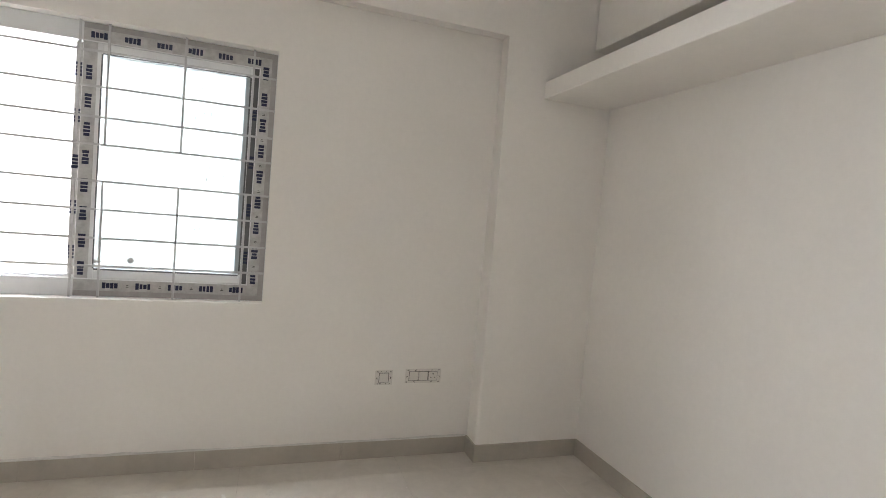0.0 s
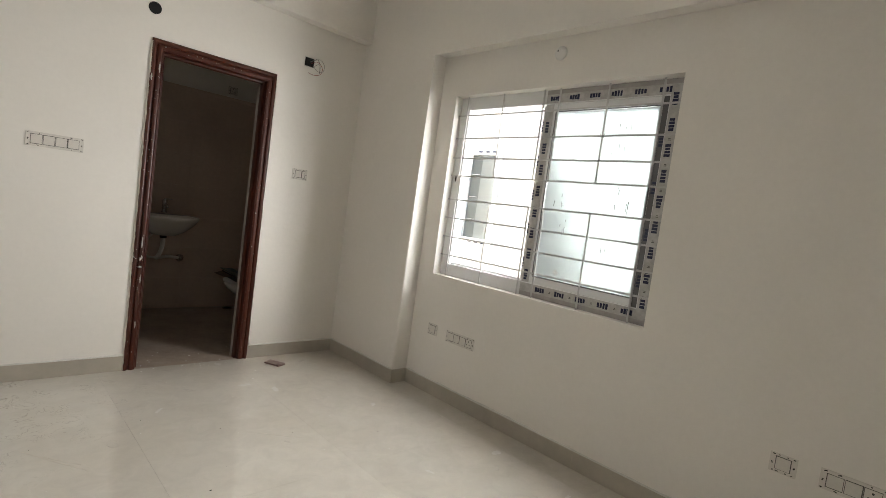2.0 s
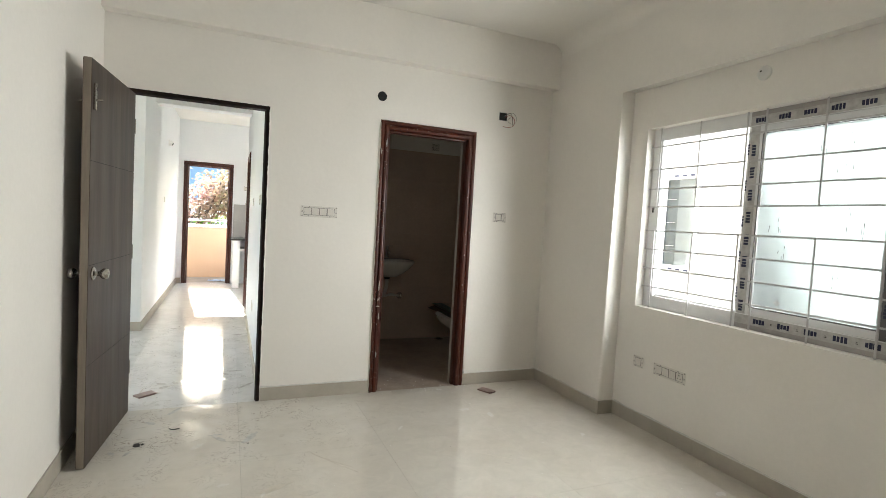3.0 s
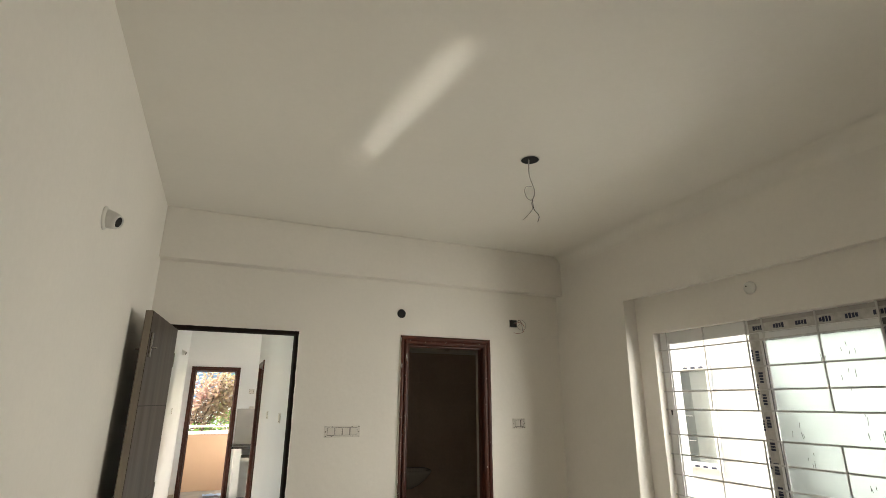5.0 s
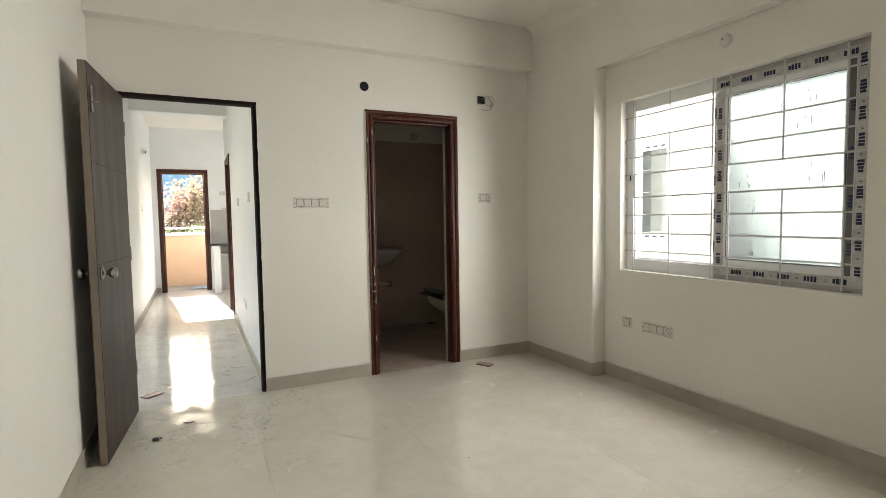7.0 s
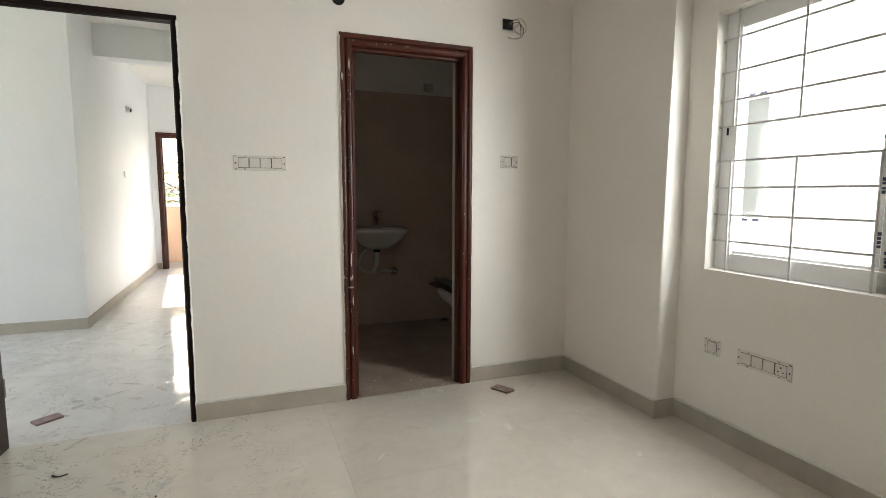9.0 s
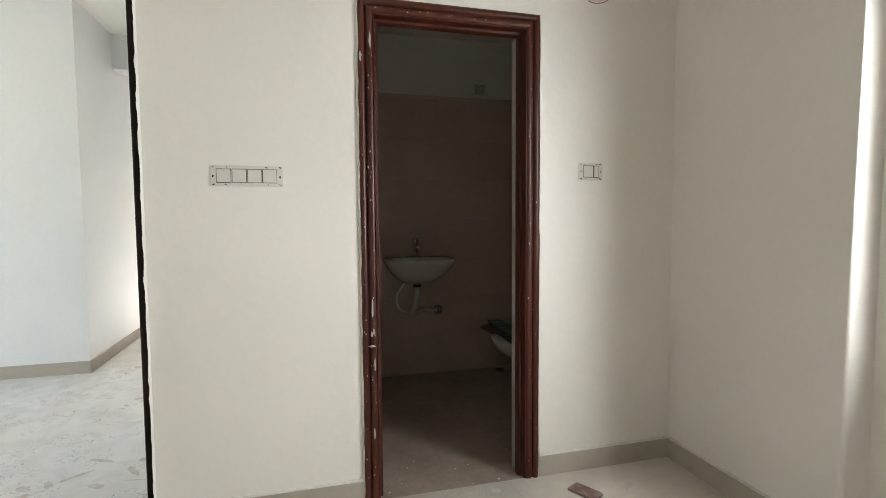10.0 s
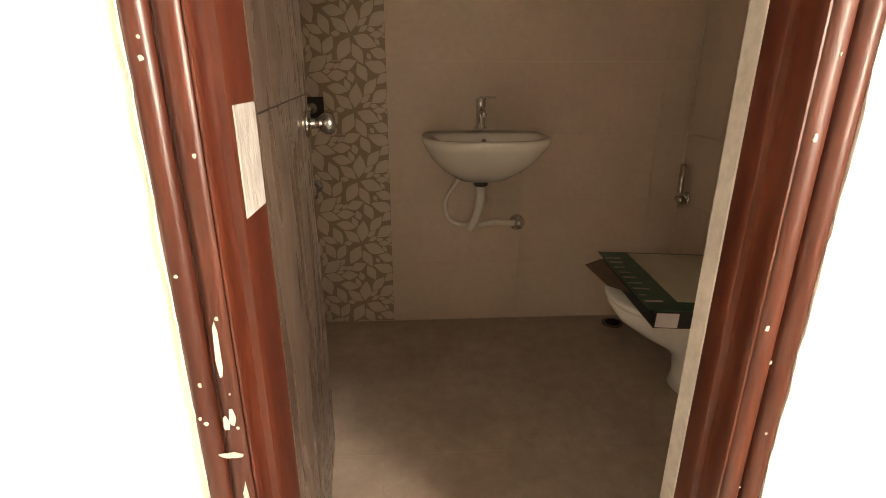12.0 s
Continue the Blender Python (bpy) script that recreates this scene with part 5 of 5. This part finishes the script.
SK = 0.009
skirting("baseboard_bedroom", (
    (BD0, Y_DOOR, HD1, Y_DOOR), (X_COL, Y_DOOR, BD1, Y_DOOR), (X_COL, 3.150 - SK, X_COL, Y_DOOR - SK), (X_WIN, 3.150, X_COL - SK, 3.150), (X_WIN, 0.264 + SK, X_WIN, 3.150 - SK),
    (X_COL - SK, 0.264, X_WIN, 0.264), (X_COL, Y_BACK + SK, X_COL, 0.264 + SK), (X_LEFT, Y_BACK, X_COL, Y_BACK), (X_LEFT, Y_DOOR, X_LEFT, Y_BACK + SK)),
    "beige-grey tile skirting round the bedroom")
skirting("baseboard_hall", ((HX0, 6.45, -4.2, 6.45), (HX0, 10.35, HX0, 6.45 - SK), (HX1, 4.16, HX1, 7.1), (-0.31, 10.35, HX0 + SK, 10.35)),
         "pale grey tile skirting along the hall walls")


def tile_grid(parent, x0, x1, y0, y1, ox, oy, step, mat, top, joint=0.0005, thick=0.012, name="floor_tile"):
    """Square tiles cut at the room's edges; joints at ox + k * step, oy + k * step. Alike tiles share a mesh."""
    cache = {}
    def cuts(a, b, o):
        vals = [a]
        k = math.ceil((a - o) / step + 1e-6)
        while o + k * step < b - 1e-6:
            vals.append(o + k * step)
            k += 1
        return vals + [b]
    xs, ys = cuts(x0, x1, ox), cuts(y0, y1, oy)
    for xa, xb in zip(xs, xs[1:]):
        for ya, yb in zip(ys, ys[1:]):
            w, h = round(xb - xa - joint, 4), round(yb - ya - joint, 4)
            if w < 0.004 or h < 0.004:
                continue
            if (w, h) not in cache:
                bm = bmesh.new()
                c = 0.0003
                rings = []
                for inset, z in ((0, -thick), (0, -c), (c, 0)):
                    rings.append([bm.verts.new((sx * (w / 2 - inset), sy * (h / 2 - inset), z)) for sx, sy in ((-1, -1), (1, -1), (1, 1), (-1, 1))])
                for a, b in zip(rings, rings[1:]):
                    for j in range(4):
                        bm.faces.new((a[j], a[(j + 1) % 4], b[(j + 1) % 4], b[j]))
                bm.faces.new(rings[-1])
                cache[(w, h)] = mesh_of(name, bm, mat)
            t = new(name, cache[(w, h)])
            t.parent = parent
            t.location = ((xa + xb) / 2, (ya + yb) / 2, top)


floor = thing("floor", (0, 0, 0), "polished beige vitrified floor tiles, lightly dusty", "floor", kind="structure")
tile_grid(floor, X_LEFT, X_WIN, Y_BACK, Y_DOOR, -0.25, 1.495, 0.802, FLOOR, 0.0)
floor_hall = thing("floor_hall", (0, 0, 0), "dusty pale polished floor tiles in the hall", "floor", kind="structure")
tile_grid(floor_hall, -4.2, HX1, Y_DOOR, 6.45, -0.25, 1.495, 0.802, HALL_FLOOR, -0.0005)
tile_grid(floor_hall, HX0, 3.16, 6.45, 10.47, -0.25, 1.495, 0.802, HALL_FLOOR, -0.0005)
floor_bath = thing("floor_bathroom", (0, 0, 0), "matt brown dusty bathroom floor tiles", "floor", kind="structure")
tile_grid(floor_bath, BX0, BX1, Y_DOOR, BY1, BX0, Y_BEHIND, 0.6, BATH_FLOOR, -0.002)

# bathroom wall tiles, 600 by 300, with one column of leaf relief
def wall_tiles(name, at, length, skip, label):
    ob = thing(name, at, label, "wall tiles", kind="structure")
    j = 0.0006
    cache = {}
    x = 0.0
    while x < length - 1e-4:
        w = min(0.6, length - x)
        z = 0.0
        while z < TILE_TOP - 1e-4:
            h = min(0.3, TILE_TOP - z)
            key = (round(w, 4), round(h, 4))
            if key not in cache:
                cache[key] = mesh_of("wall_tile", boxes((-w / 2 + j / 2, w / 2 - j / 2, -h / 2 + j / 2, h / 2 - j / 2, 0, 0.0095), bevel=0.0004), BATH_TILE)
            if not (skip and x < 0.59):
                t = new("wall_tile", cache[key])
                t.parent = ob
                t.location = (x + w / 2, z + h / 2, 0)
            z += 0.3
        x += 0.6
    return ob


back_tiles = wall_tiles("wall_tiles_back", Matrix.Translation((BX0, BY1 + 0.01, 0)) @ ON_DOOR_WALL, BX1 - BX0, True, "matt beige-brown wall tiles behind the basin")
wall_tiles("wall_tiles_right", Matrix.Translation((BX1 + 0.01, BY1 - 0.001, 0)) @ pose(0, 0, 0, 90, 0, -90), BY1 - Y_BEHIND - 0.002, False, "matt beige-brown wall tiles beside the toilet")
wall_tiles("wall_tiles_left", Matrix.Translation((BX0 - 0.01, Y_BEHIND + 0.001, 0)) @ pose(0, 0, 0, 90, 0, 90), BY1 - Y_BEHIND - 0.002, False, "matt beige-brown wall tiles behind the door")


def petal_outline(c, a, l, w):
    """A pointed leaf from c along the angle a."""
    d, sd = (math.cos(a), math.sin(a)), (-math.sin(a), math.cos(a))
    shape = ((0, 0), (0.12, 0.32), (0.3, 0.8), (0.48, 1), (0.7, 0.72), (0.87, 0.32), (1, 0), (0.87, -0.32), (0.7, -0.72), (0.48, -1), (0.3, -0.8), (0.12, -0.32))
    return [(c[0] + d[0] * l * t + sd[0] * w * q, c[1] + d[1] * l * t + sd[1] * w * q) for t, q in shape]


def within(p, poly):
    odd = False
    for (x0, y0), (x1, y1) in zip(poly, poly[1:] + poly[:1]):
        if (y0 > p[1]) != (y1 > p[1]) and p[0] < (x1 - x0) * (p[1] - y0) / (y1 - y0) + x0:
            odd = not odd
    return odd


def wrapped(o):
    return [[(x, y + s) for x, y in o] for s in (-0.3, 0, 0.3)]


def leaf_motif():
    """Leaves in rosettes with smaller ones between them; 600 by 300, running on upwards from tile to tile."""
    r = random.Random(9)
    placed = []

    def fits(o):
        grown = [(sum(p[0] for p in o) / 12 + 1.05 * (x - sum(p[0] for p in o) / 12), sum(p[1] for p in o) / 12 + 1.05 * (y - sum(p[1] for p in o) / 12)) for x, y in o]
        mid = (sum(p[0] for p in o) / 12, sum(p[1] for p in o) / 12)
        for q in placed:
            for m in wrapped(q):
                if abs(m[6][0] - mid[0]) > 0.2 or abs(m[6][1] - mid[1]) > 0.2:
                    continue
                if any(within(p, m) for p in grown) or any(within(p, grown) for p in m):
                    return False
        return True

    flowers = ((0.08, 0.10), (0.27, 0.25), (0.46, 0.10), (0.62, 0.26))
    for cx, cy in flowers:
        n = 7
        for k in range(n):
            a = 2 * math.pi * (k + r.uniform(-0.12, 0.12)) / n + cx * 9
            for l in (0.105, 0.085, 0.065):
                o = petal_outline((cx + 0.010 * math.cos(a), cy + 0.010 * math.sin(a)), a, l, l * 0.27)
                if fits(o):
                    placed.append(o)
                    break
    for k in range(4200):
        x, y = r.uniform(0, 0.6), r.uniform(0, 0.3)
        near = min(((cx, cy + s) for cx, cy in flowers for s in (-0.3, 0, 0.3)), key=lambda f: (f[0] - x) ** 2 + (f[1] - y) ** 2)
        a = math.atan2(y - near[1], x - near[0]) + r.uniform(-0.5, 0.5)
        l = r.choice((0.08, 0.065, 0.05, 0.04, 0.03)) if k > 2200 else r.choice((0.10, 0.085))
        o = petal_outline((x, y), a, l, l * 0.27)
        if fits(o):
            placed.append(o)
    # each leaf swells until a narrow channel is left to its neighbours
    for turn in range(7):
        for k in range(len(placed)):
            o = placed.pop(0)
            root, tip = Vector(o[0]), Vector(o[6])
            l, w = (tip - root).length, (Vector(o[3]) - Vector(o[9])).length / 2
            a = math.atan2(tip.y - root.y, tip.x - root.x)
            for gl, gw, da in ((1.10, 1.14, 0), (1.10, 1.0, 0.06), (1.10, 1.0, -0.06), (1.0, 1.14, 0.05), (1.0, 1.14, -0.05), (1.0, 1.14, 0), (1.08, 1.0, 0)):
                if l * gl > 0.14 or w * gw > 0.40 * l * gl or w * gw > 0.024:
                    continue
                q = petal_outline(root, a + da, l * gl, w * gw)
                if fits(q):
                    o = q
                    break
            placed.append(o)
    return placed


kept = []
for o in leaf_motif():
    for q in wrapped(o):
        q = [(min(max(x, 0.002), 0.598), min(max(y, 0.0), 0.3)) for x, y in q]
        if max(p[0] for p in q) - min(p[0] for p in q) > 0.006 and max(p[1] for p in q) - min(p[1] for p in q) > 0.006:
            kept.append(((sum(p[0] for p in q) / 12, sum(p[1] for p in q) / 12), q))
bm_ground = boxes((0.0006, 0.5994, 0.0006, 0.2994, 0, 0.0082), bevel=0.0008)
ground_mesh = mesh_of("leaf_tile", bm_ground, LEAF_GROUND)
bm = bmesh.new()
for c, o in kept:
    seen_pts = []
    for p in o:
        if not seen_pts or (abs(p[0] - seen_pts[-1][0]) + abs(p[1] - seen_pts[-1][1])) > 1e-4:
            seen_pts.append(p)
    if len(seen_pts) < 4:
        continue
    low = [bm.verts.new((x, y, 0.0080)) for x, y in seen_pts]
    top = [bm.verts.new((c[0] + (x - c[0]) * 0.96, c[1] + (y - c[1]) * 0.96, 0.0090)) for x, y in seen_pts]
    bm.faces.new(top)
    for i in range(len(low)):
        k = (i + 1) % len(low)
        bm.faces.new((low[i], low[k], top[k], top[i]))
petal_mesh = mesh_of("leaf_relief", bm, LEAF_TILE)
for k in range(7):
    t = new("leaf_tile", ground_mesh)
    t.parent = back_tiles
    t.location = (0, 0.3 * k, 0)
    p = new("leaf_relief", petal_mesh)
    p.parent = t
